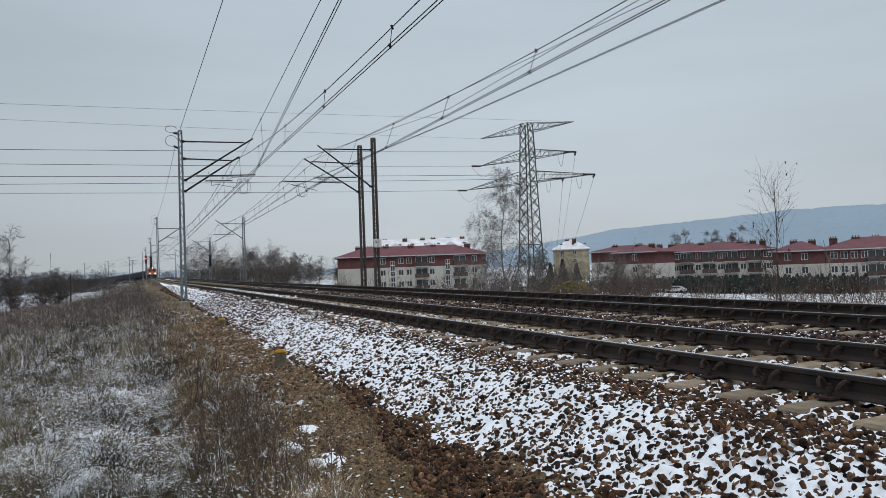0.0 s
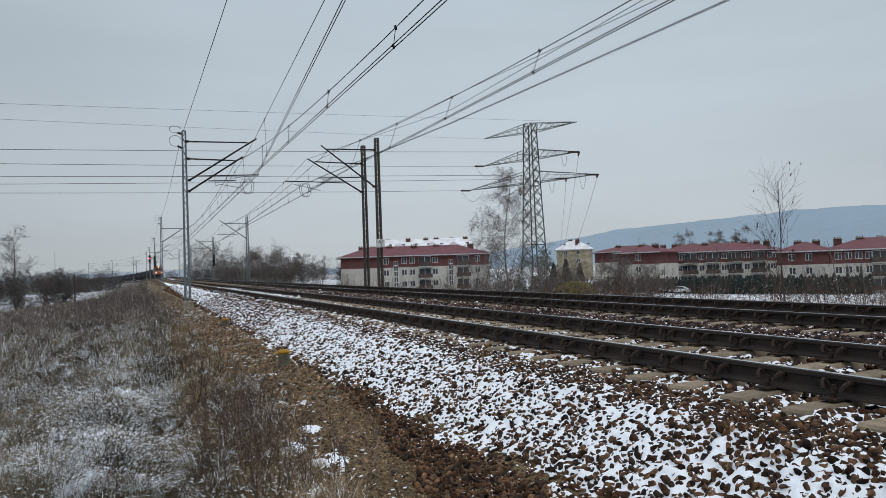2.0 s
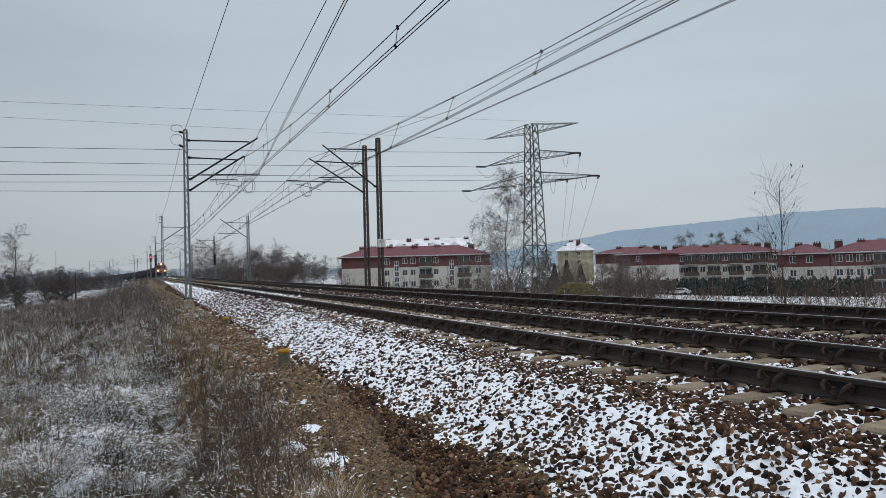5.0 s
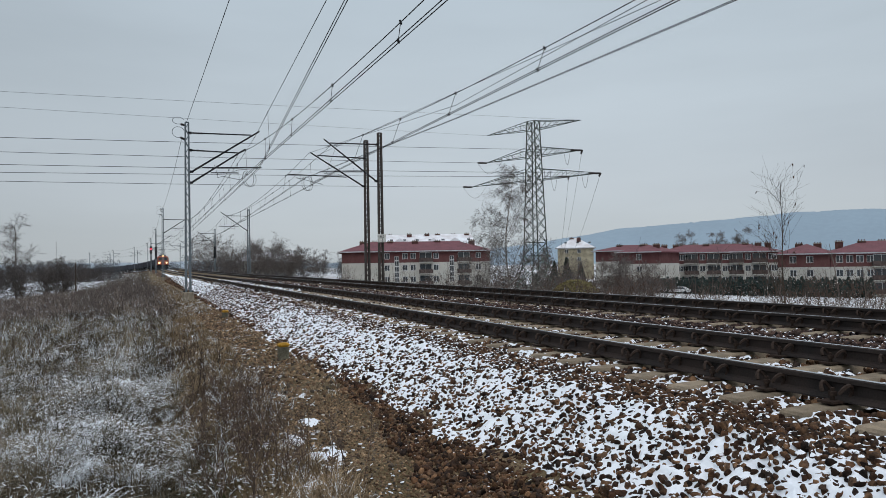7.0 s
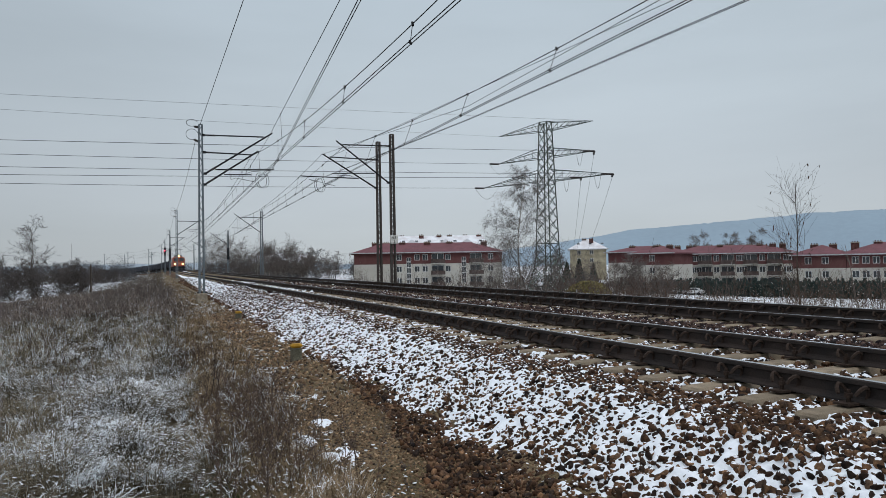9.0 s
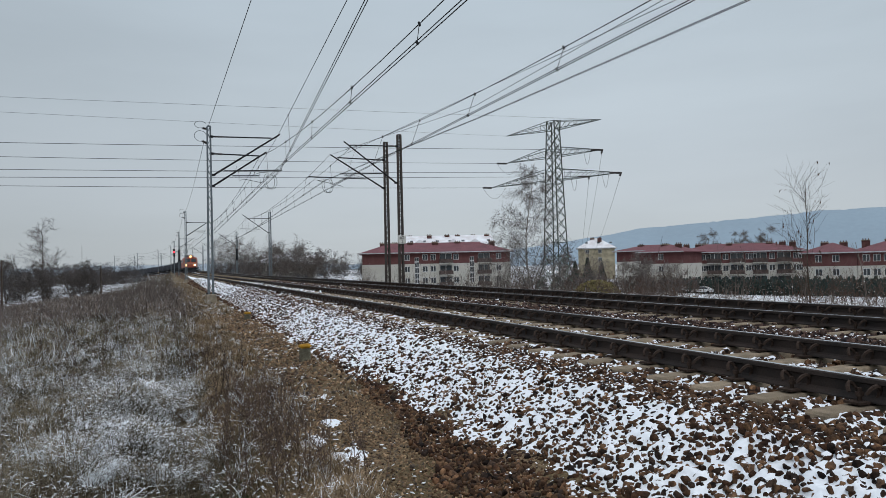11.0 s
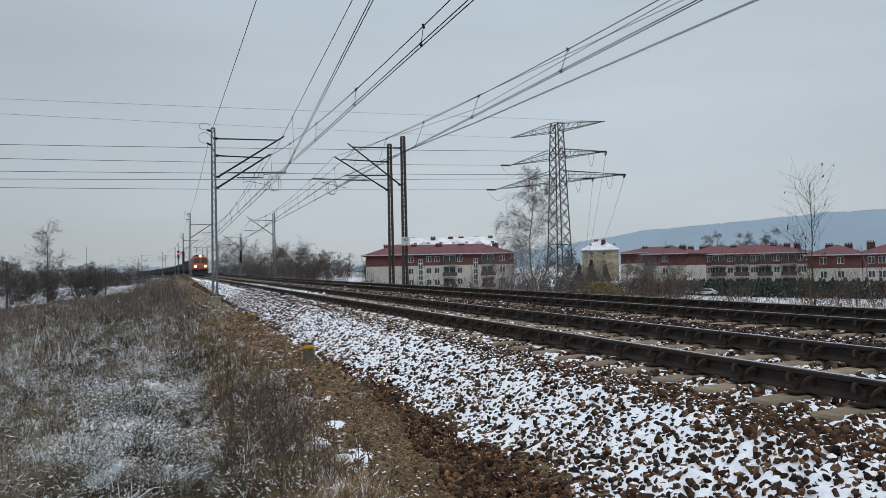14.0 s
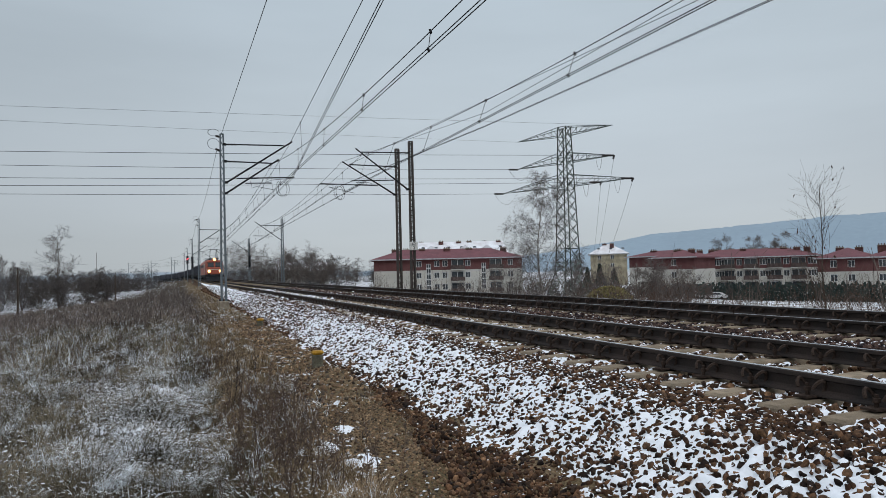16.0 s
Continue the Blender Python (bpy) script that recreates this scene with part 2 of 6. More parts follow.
PROFILE = ((-4000, -4.0), (-70, -3.2), (-28, -2.7), (-12, -1.75), (-5, -1.1), (-1.6, -0.9), (-0.4, -0.95), (0.0, -1.1), (0.2, -1.2), (0.42, -1.1), (0.7, -0.92), (1.2, -0.83),
           (2.2, -0.80), (2.75, -0.74), (3.65, -0.27), (4.3, -0.235), (7.6, -0.2), (11.4, -0.15), (12.4, -0.22), (13.2, -0.8), (20, -4.5), (25, -5.0), (85, -5.2), (125, -7.0), (4000, -7.0))


def ground_z(u, y):
    z = interp(u, PROFILE) - 0.006 * max(0.0, min(y, 220) - 45) * min(1.0, max(0.0, (0.8 - u) / 6)) + rise(y) * (1 if -1 < u < 16 else max(0, 1 - (u - 16) / 30) if u > 0 else max(0, 1 + (u + 1) / 6))
    if u < 1.8:
        k = min(1, (1.8 - u) / 1.5)
        z += k * (0.09 * noise.noise((u * 0.7, y * 0.5, 1.3)) + 0.04 * noise.noise((u * 2.1, y * 1.9, 4.0)))
        if u < -0.1 and y < 80:
            z += 0.10 * min(1, (-0.1 - u) / 0.6) * noise.noise((u * 1.5, y * 1.3, 11.0))
        if u < -6:
            z += 0.35 * noise.noise((u * 0.06, y * 0.05, 7.0))
    elif u > 16:
        z += 0.25 * noise.noise((u * 0.05, y * 0.05, 2.0))
    return z


def place(u, y, dz=0.0):
    """The point at the offset u from the track's line, on the ground."""
    return (u - bend(min(y, 430)) * math.exp(-(u / 60) ** 2), y, ground_z(u, y) + dz)


# ---- ground ----
def ground_material():
    m = material("winter_ground", (0.165, 0.118, 0.072), 0.95, 0, 0.5, 1.4, 38, 0.9, 0.03, alt=(0.10, 0.075, 0.04))
    n, l = m.node_tree.nodes, m.node_tree.links
    bs = n["Principled BSDF"]
    base = bs.inputs["Base Color"].links[0].from_socket
    tc = n.new("ShaderNodeTexCoord")
    lumps = n.new("ShaderNodeTexNoise")
    lumps.inputs["Scale"].default_value, lumps.inputs["Detail"].default_value = 0.9, 8
    lumps.inputs["Roughness"].default_value = 0.7
    l.new(tc.outputs["Object"], lumps.inputs["Vector"])
    sx = n.new("ShaderNodeSeparateXYZ")
    l.new(tc.outputs["Object"], sx.inputs[0])
    # dark humus under the tall grass, tan grit on the path
    soil = n.new("ShaderNodeMapRange")
    soil.inputs["From Min"].default_value, soil.inputs["From Max"].default_value = 0.0, 0.7
    soil.inputs["To Min"].default_value, soil.inputs["To Max"].default_value = 0.38, 1.0
    l.new(sx.outputs["X"], soil.inputs["Value"])
    tone = n.new("ShaderNodeMix")
    tone.data_type, tone.blend_type = "RGBA", "MULTIPLY"
    tone.inputs["Factor"].default_value = 1.0
    l.new(base, tone.inputs["A"])
    l.new(soil.outputs["Result"], tone.inputs["B"])
    base = tone.outputs["Result"]
    # thin frost between the stems beside the path, more of it on the open fields
    left = n.new("ShaderNodeMapRange")
    left.inputs["From Min"].default_value, left.inputs["From Max"].default_value = -14, 1.8
    left.inputs["To Min"].default_value, left.inputs["To Max"].default_value = 0.045, -0.075
    l.new(sx.outputs["X"], left.inputs["Value"])
    right = n.new("ShaderNodeMapRange")
    right.inputs["From Min"].default_value, right.inputs["From Max"].default_value = 20, 60
    right.inputs["To Min"].default_value, right.inputs["To Max"].default_value = 0.0, 0.14
    l.new(sx.outputs["X"], right.inputs["Value"])
    s1 = n.new("ShaderNodeMath")
    l.new(left.outputs["Result"], s1.inputs[0])
    l.new(right.outputs["Result"], s1.inputs[1])
    s2 = n.new("ShaderNodeMath")
    l.new(s1.outputs[0], s2.inputs[0])
    l.new(lumps.outputs["Fac"], s2.inputs[1])
    st = n.new("ShaderNodeMapRange")
    st.inputs["From Min"].default_value, st.inputs["From Max"].default_value = 0.53, 0.58
    l.new(s2.outputs[0], st.inputs["Value"])
    mx = n.new("ShaderNodeMix")
    mx.data_type = "RGBA"
    mx.inputs["B"].default_value = (0.78, 0.82, 0.88, 1)
    l.new(st.outputs["Result"], mx.inputs["Factor"])
    l.new(base, mx.inputs["A"])
    l.new(mx.outputs["Result"], bs.inputs["Base Color"])
    return m


def steps(*runs):
    out = []
    for a, b, s in runs:
        k = max(1, round((b - a) / s))
        out += [a + (b - a) * i / k for i in range(k)]
    return out + [runs[-1][1]]


def sheet(name, us, ys, lift, mat):
    v = [place(u, y, lift(u, y)) for y in ys for u in us]
    w = len(us)
    f = [(j * w + i, j * w + i + 1, (j + 1) * w + i + 1, (j + 1) * w + i) for j in range(len(ys) - 1) for i in range(w - 1)]
    return raw(name, v, f, mat, smooth=True)


GROUND = ground_material()
tagged(sheet("ground", steps((-4000, -300, 400), (-300, -60, 30), (-60, -12, 3), (-12, -4, 0.7), (-4, 2.6, 0.12), (2.6, 4.4, 0.4), (4.4, 12, 2), (12, 26, 1), (26, 120, 8), (120, 400, 35), (400, 4000, 400)),
             steps((-40, 1, 2), (1, 14, 0.14), (14, 40, 0.5), (40, 120, 3), (120, 430, 10), (430, 4400, 400)), lambda u, y: -0.06 if u > 2.6 else 0.0, GROUND),
       "frosted brown winter ground with dry grass and thin snow", "ground", kind="structure")


def ballast_bed(y_runs, mat):
    """The bed under the stones, rough itself where the stones thin out."""
    us = steps((2.3, 4.4, 0.07), (4.4, 12.5, 0.15), (12.5, 13.2, 0.1))
    edge = lambda u, y: 0.12 * noise.noise((y * 0.8, 3.0, 0)) + 0.08 * noise.noise((y * 3.1, 8.0, 0))

    def lift(u, y):
        a = min(1.0, max(0.0, (u - 2.3 - edge(u, y)) / 0.35))
        rough = 0.03 * noise.noise((u * 9, y * 9, 0)) + 0.018 * noise.noise((u * 22, y * 22, 5))
        return -0.075 + 0.045 * a - (0.02 if 3.95 < u < 11.6 else 0.0) + rough * (0.8 if y < 45 else 1.6)
    return sheet("ballast", us, steps(*y_runs), lift, mat)


def ballast_material(name, stone, color=(0.135, 0.078, 0.045), alt=(0.036, 0.025, 0.02), snow=1.0):
    """Rusty granite with snow lying on what faces up, along the shoulder and between the rails."""
    m = material(name, color, 0.9, 0, 0.4, 9, 55, 0.7, 0.012, alt=alt, spread=0.6 if stone else 0, per=stone or "object")
    n, l = m.node_tree.nodes, m.node_tree.links
    bs = n["Principled BSDF"]
    base = bs.inputs["Base Color"].links[0].from_socket
    geo = n.new("ShaderNodeNewGeometry")
    sx = n.new("ShaderNodeSeparateXYZ")
    l.new(geo.outputs["Position"], sx.inputs[0])
    nz = n.new("ShaderNodeSeparateXYZ")
    l.new(geo.outputs["Normal"], nz.inputs[0])
    wav = n.new("ShaderNodeTexNoise")
    wav.inputs["Scale"].default_value, wav.inputs["Detail"].default_value = 2.2, 5
    l.new(geo.outputs["Position"], wav.inputs["Vector"])
    tiny = n.new("ShaderNodeTexNoise")
    tiny.inputs["Scale"].default_value, tiny.inputs["Detail"].default_value = 22, 3
    l.new(geo.outputs["Position"], tiny.inputs["Vector"])
    # shift of the band's edges
    sh = n.new("ShaderNodeMath")
    sh.operation = "MULTIPLY_ADD"
    l.new(wav.outputs["Fac"], sh.inputs[0])
    sh.inputs[1].default_value = 0.7
    l.new(sx.outputs["X"], sh.inputs[2])
    amount = n.new("ShaderNodeValToRGB")
    mp = n.new("ShaderNodeMapRange")
    mp.inputs["From Min"].default_value, mp.inputs["From Max"].default_value = 2.35, 12.35
    l.new(sh.outputs[0], mp.inputs["Value"])
    l.new(mp.outputs["Result"], amount.inputs["Fac"])
    els = amount.color_ramp.elements
    els[0].position, els[0].color = 0.0, (0, 0, 0, 1)
    els[1].position, els[1].color = 1.0, (0.2, 0.2, 0.2, 1)
    for at, g in ((0.055, 0.04), (0.085, 0.86), (0.17, 0.92), (0.195, 0.32), (0.25, 0.24), (0.29, 0.84), (0.40, 0.8), (0.45, 0.12), (0.52, 0.1), (0.6, 0.16), (0.72, 0.2)):
        e = els.new(at)
        g = g * snow if g > 0.5 else g * min(1.0, snow + 0.4)
        e.color = (g, g, g, 1)
    fac = n.new("ShaderNodeMath")
    fac.operation = "MULTIPLY_ADD"
    l.new(tiny.outputs["Fac"], fac.inputs[0])
    fac.inputs[1].default_value = 0.75
    l.new(nz.outputs["Z"], fac.inputs[2])
    if stone:
        chance = n.new("ShaderNodeMapRange")
        chance.inputs["To Min"].default_value, chance.inputs["To Max"].default_value = -0.26, 0.46
        l.new(geo.outputs["Random Per Island"] if stone == "island" else n.new("ShaderNodeObjectInfo").outputs["Random"], chance.inputs["Value"])
        f3 = n.new("ShaderNodeMath")
        l.new(fac.outputs[0], f3.inputs[0])
        l.new(chance.outputs["Result"], f3.inputs[1])
        fac = f3
    f2 = n.new("ShaderNodeMath")
    l.new(fac.outputs[0], f2.inputs[0])
    l.new(amount.outputs["Color"], f2.inputs[1])
    st = n.new("ShaderNodeMapRange")
    st.inputs["From Min"].default_value, st.inputs["From Max"].default_value = SNOWLINE, SNOWLINE + 0.06
    l.new(f2.outputs[0], st.inputs["Value"])
    mx = n.new("ShaderNodeMix")
    mx.data_type = "RGBA"
    mx.inputs["B"].default_value = (0.85, 0.88, 0.93, 1)
    l.new(st.outputs["Result"], mx.inputs["Factor"])
    l.new(base, mx.inputs["A"])
    l.new(mx.outputs["Result"], bs.inputs["Base Color"])
    return m


SNOWLINE = 1.78
BED = ballast_material("ballast_bed", None, snow=0.1)
BED_FAR = ballast_material("ballast_bed_far", None)
BALLAST = ballast_material("ballast_stones", "island", snow=0.36)
BALLAST_MID = ballast_material("ballast_stones_snowy", "island", snow=0.55)
BALLAST_FAR = ballast_material("ballast_stones_far", "island")
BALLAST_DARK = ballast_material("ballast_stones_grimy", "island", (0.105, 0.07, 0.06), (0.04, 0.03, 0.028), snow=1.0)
BALLAST_ONE = ballast_material("ballast_stone_single_snowy", "object", snow=0.36)
bed = tagged(ballast_bed(((-30, 0, 1.5), (0, 42, 0.12)), BED), "rusty brown track ballast dusted with snow", "ballast", kind="structure")
tagged(ballast_bed(((42, 110, 0.6), (110, 430, 4)), BED_FAR), "snow-covered track ballast running into the distance", "ballast", kind="structure")


def snow_cover(us, ys, fill):
    """Snow lying between the stones; fill: its height over the bed's line."""
    v = [place(u, y, fill(u, y)) for y in ys for u in us]
    w = len(us)
    f = [(j * w + i, j * w + i + 1, (j + 1) * w + i + 1, (j + 1) * w + i) for j in range(len(ys) - 1) for i in range(w - 1)]
    ob = raw("snow_cover", v, f, SNOW, smooth=True)
    return tagged(ob, "thin white snow lying between the ballast stones", "snow", kind="stuff")


def shoulder_fill(size):
    """Fills most hollows of the shoulder, fewer by the sleepers' ends, many between the rails."""
    table = ((2.35, -0.05), (2.5, -0.022), (2.72, 0.012), (3.5, 0.016), (3.72, 0.004), (3.9, -0.01), (4.2, -0.012), (4.36, 0.006), (4.62, 0.012), (4.72, 0.0), (4.86, -0.02), (4.95, 0.012), (6.1, 0.01), (6.25, -0.04))

    def fill(u, y):
        e = u + 0.22 * noise.noise((y * 0.7, u * 0.4, 3)) + 0.12 * noise.noise((y * 2.6, u * 2, 8))
        lumps = 0.018 * noise.noise((u * 6.5, y * 6.5, 2)) + 0.026 * noise.noise((u * 15, y * 15, 6)) + 0.008 * noise.noise((u * 1.3, y * 1.3, 9))
        return interp(e, table) + 1.25 * lumps * size - 0.001 + 0.0013 * min(9.0, max(0.0, y - 4.5))
    return fill


snow_cover(steps((2.4, 4.72, 0.021)), steps((2.3, 12, 0.024)), shoulder_fill(1.0))
snow_cover(steps((2.4, 4.72, 0.045)), steps((12, 24, 0.055)), shoulder_fill(1.15))
snow_cover(steps((2.4, 4.72, 0.08)), steps((24, 44, 0.1)), shoulder_fill(1.4))
snow_cover(steps((4.86, 6.2, 0.035)), steps((2.3, 30, 0.04)), shoulder_fill(1.2))


# ---- tracks ----
def rail_mesh(u, z, name, parent):
    foot, web, head = 0.075, 0.010, 0.036
    outline = [(-foot, -0.172), (foot, -0.172), (foot, -0.160), (0.028, -0.143), (web, -0.125), (web, -0.052), (head, -0.040), (head, -0.010), (0.026, 0.0),
               (-0.026, 0.0), (-head, -0.010), (-head, -0.040), (-web, -0.052), (-web, -0.125), (-0.028, -0.143), (-foot, -0.160)]
    ys = steps((-30, 60, 3), (60, 430, 5))
    k = len(outline)
    v, f = [], []
    for y in ys:
        a, b = bend(y), rise(y)
        v += [(u + x - a, y, z + b + h) for x, h in outline]
    for j in range(len(ys) - 1):
        f += [(j * k + i, j * k + (i + 1) % k, (j + 1) * k + (i + 1) % k, (j + 1) * k + i) for i in range(k)]
    f += [tuple(range(k - 1, -1, -1)), tuple(range((len(ys) - 1) * k, len(ys) * k))]
    ob = raw(name, v, f, RAIL_SIDE, parent)
    ob.data.materials.append(RAIL_TOP)
    for p in ob.data.polygons:
        if p.index % k == 8 and p.index < k * (len(ys) - 1):
            p.material_index = 1
    return ob


def sleeper_mesh():
    bm = bmesh.new()
    for y0, y1, h in ((-0.13, 0.13, 0.0),):
        box(bm, -1.3, y0, -0.22, 1.3, y1, h, 0.02)
    for v in bm.verts:
        if abs(v.co.x) < 0.45:
            v.co.z -= 0.03
        if v.co.z > -0.1:
            v.co.y *= 0.8
        if abs(v.co.x) > 1.25 and v.co.z > -0.1:
            v.co.z -= 0.012
    me = bpy.data.meshes.new("sleeper")
    bm.to_mesh(me)
    bm.free()
    me.materials.append(CONCRETE)
    return me


def clip_mesh(near):
    """A spring clip: two loops over the rail's foot, a bolt and a nut on a ribbed plate."""
    b = Bars()
    n = 10 if near else 5
    for s in (-1, 1):
        pts = []
        for i in range(n + 1):
            w = math.pi * (0.1 + 1.35 * i / n)
            pts.append((0.03 - 0.06 * math.cos(w) * 0.8, s * (0.045 + 0.045 * math.sin(w * 0.9)), 0.03 + 0.075 * math.sin(w)))
        b.line(pts, 0.0125, 5 if near else 3)
    b.add((0.0, 0, -0.01), (0.0, 0, 0.085), 0.013, 0.013, 6)
    b.add((0.0, 0, 0.035), (0.0, 0, 0.062), 0.024, 0.024, 6)
    b.add((-0.07, 0, 0.004), (0.075, 0, 0.004), 0.075, 0.075, 4)
    me = bpy.data.meshes.new("clip")
    plate = len(b.v) - 8
    me.from_pydata([tuple(v) if i < plate else (v.x, v.y, max(-0.006, min(0.008, v.z))) for i, v in enumerate(b.v)], [], b.f)
    me.materials.append(CLIP)
    return me


CLIP = material("clip_rust", (0.06, 0.042, 0.034), 0.8, 0.2, 0.3, 20, 90, 0.3, 0.002)
SLEEPER, CLIP_NEAR, CLIP_FAR = sleeper_mesh(), clip_mesh(True), clip_mesh(False)


def track(u0, z0, z1, y_first, label):
    """One track: two rails on concrete sleepers with spring clips."""
    t = thing("railway_track", (0, 0, 0), label, "railway track", "tracks", "structure")
    rail_mesh(u0, z0, "rail", t)
    rail_mesh(u0 + GAUGE, z1, "rail", t)
    tilt = math.degrees(math.atan2(z1 - z0, GAUGE))
    far_sleepers, far_clips = Bars(), Bars()
    for i in range(-12, 330):
        y = y_first + 0.6 * i
        mid = (u0 + GAUGE / 2 - bend(y), y, (z0 + z1) / 2 - 0.179 + rise(y))
        if i < 150:
            share("sleeper", SLEEPER, t, pose(*mid, 0.0, -tilt, 0.4 * math.sin(i * 7.3)))
        else:
            far_sleepers.add((mid[0] - 1.3, y, mid[2] - 0.08), (mid[0] + 1.3, y, mid[2] - 0.08), 0.13, 0.13, 4)
        if i < 62:
            for ur, zr in ((u0, z0), (u0 + GAUGE, z1)):
                for s in (-1, 1):
                    at = pose(ur + s * 0.105 - bend(y), y, zr - 0.172 + rise(y), 0, 0, 0 if s < 0 else 180) @ Matrix.Scale(1.22, 4)
                    share("rail_clip", CLIP_NEAR if i < 22 else CLIP_FAR, t, at)
        elif i < 130:
            for ur, zr in ((u0, z0), (u0 + GAUGE, z1)):
                for s in (-1, 1):
                    x = ur + s * 0.105 - bend(y)
                    far_clips.add((x, y - 0.05, zr - 0.15 + rise(y)), (x, y + 0.05, zr - 0.15 + rise(y)), 0.05, 0.05, 4)
    tagged(far_sleepers.done("far_sleepers", CONCRETE, t), kind="stuff")
    tagged(far_clips.done("far_clips", CLIP, t), kind="stuff")
    return t


track(XA, 0.0, 0.033, 3.69, "railway track with rusty rails on pale concrete sleepers")
track(XA + SPACING, 0.062, 0.095, 3.95, "second railway track beyond the first, rusty rails")


# ---- overhead line masts ----
def lattice_mast(at, height, w0, w1, mat, label, base=-0.85, rz=0, near=False):
    """Two channels with zigzag lacing on a concrete footing; w0, w1: width at foot and top."""
    t = thing("catenary_mast", at, label, "railway mast", "overhead line masts", rz=rz)
    for s in (-1, 1):
        b = Bars()
        for dy in (-0.09, 0.09):
            b.add((s * w0 / 2, dy, 0), (s * w1 / 2, dy, height), 0.022)
        bm = bmesh.new()
        t0, t1 = w0 * 0.24, w1 * 0.24
        vs = [bm.verts.new(c) for c in ((s * w0 / 2 - t0, -0.1, 0), (s * w0 / 2 + t0, -0.1, 0), (s * w0 / 2 + t0, 0.1, 0), (s * w0 / 2 - t0, 0.1, 0),
                                        (s * w1 / 2 - t1, -0.1, height), (s * w1 / 2 + t1, -0.1, height), (s * w1 / 2 + t1, 0.1, height), (s * w1 / 2 - t1, 0.1, height))]
        for q in ((0, 1, 2, 3), (7, 6, 5, 4), (0, 4, 5, 1), (1, 5, 6, 2), (2, 6, 7, 3), (3, 7, 4, 0)):
            bm.faces.new([vs[i] for i in q])
        leg = part("leg", bm, mat, t)
        b.done("flange", mat, leg)
    b = Bars()
    n = round(height / 0.33)
    for i in range(n):
        a0, a1 = i / n, (i + 1) / n
        s = 1 if i % 2 else -1
        x0, x1 = s * (w0 + (w1 - w0) * a0) / 2, -s * (w0 + (w1 - w0) * a1) / 2
        if near:
            for dy in (-0.112, 0.112):
                Bars().add((x0, dy, height * a0), (x1, dy, height * a1), 0.02).done("lacing_bar", mat, t)
        else:
            for dy in (-0.1, 0.1):
                b.add((x0, dy, height * a0), (x1, dy, height * a1), 0.022)
    if not near:
        tagged(b.done("lacing", mat, t), kind="stuff")
    part("top_plate", cube(-w1 / 2 - 0.02, -0.11, height, w1 / 2 + 0.02, 0.11, height + 0.03), mat, t)
    part("footing", cube(-0.26, -0.26, base - at[2], 0.26, 0.26, 0.0, 0.04), FOUNDATION, t, "pale concrete footing")
    for x in (-0.2, 0.2):
        for y in (-0.2, 0.2):
            part("anchor_bolt", cube(x - 0.03, y - 0.03, 0, x + 0.03, y + 0.03, 0.09), DARKSTEEL, t)
    return t


def insulator(parent, a, b):
    """A ribbed rod insulator from a to b."""
    rings = [(0, 0.03)]
    for k in range(6):
        c = (k + 0.5) / 6
        rings += [(c - 0.05, 0.03), (c - 0.02, 0.062), (c + 0.02, 0.062), (c + 0.05, 0.03)]
    i = Bars().lathe(a, b, rings + [(1, 0.03)])
    return i.done("insulator", INSULATOR, parent, "dark ribbed insulator")


INSULATOR = material("insulator_brown", (0.045, 0.035, 0.033), 0.35, 0, 0.1, 8, 50, 0)


def cantilever(mast, tie, strut, reg, steady, s):
    """A bracket in the mast's space: tie rod, strut, registration arm and steady arm, each from (x, z) to (x, z)."""
    p = lambda q, dy=0.0: (q[0], dy, q[1])
    arm = Bars().add(p(strut[0]), p(strut[1]), 0.05, 0.042, 6).done("strut", DARKSTEEL, mast)
    k = Vector(p(strut[0])).lerp(Vector(p(strut[1])), 0.05), Vector(p(strut[0])).lerp(Vector(p(strut[1])), 0.17)
    insulator(arm, *k)
    rod = Bars().add(p(tie[0]), p(tie[1]), 0.036, 0.036, 6).done("tie_rod", DARKSTEEL, mast)
    k = Vector(p(tie[0])).lerp(Vector(p(tie[1])), 0.05), Vector(p(tie[0])).lerp(Vector(p(tie[1])), 0.2)
    insulator(rod, *k)
    ra = Bars().add(p(reg[0]), p(reg[1]), 0.03, 0.03, 6).done("registration_arm", DARKSTEEL, mast)
    mid = Vector(p(reg[0])).lerp(Vector(p(reg[1])), 0.2)
    Bars().add(mid, mid + Vector((0.05 * s, 0, 0.24)), 0.008, 0.008, 4).done("hanger", DARKSTEEL, ra)
    Bars().line([p((steady[0][0], steady[0][1] + 0.24)), p(steady[0]), p((steady[0][0] + 0.25 * s, steady[0][1] + 0.1)), p(steady[1])], 0.014, 5).done("steady_arm", DARKSTEEL, ra)
    for q in (tie[0], strut[0]):
        part("bracket", cube(q[0] - 0.08, -0.12, q[1] - 0.05, q[0] + 0.08, 0.12, q[1] + 0.05), DARKSTEEL, mast)


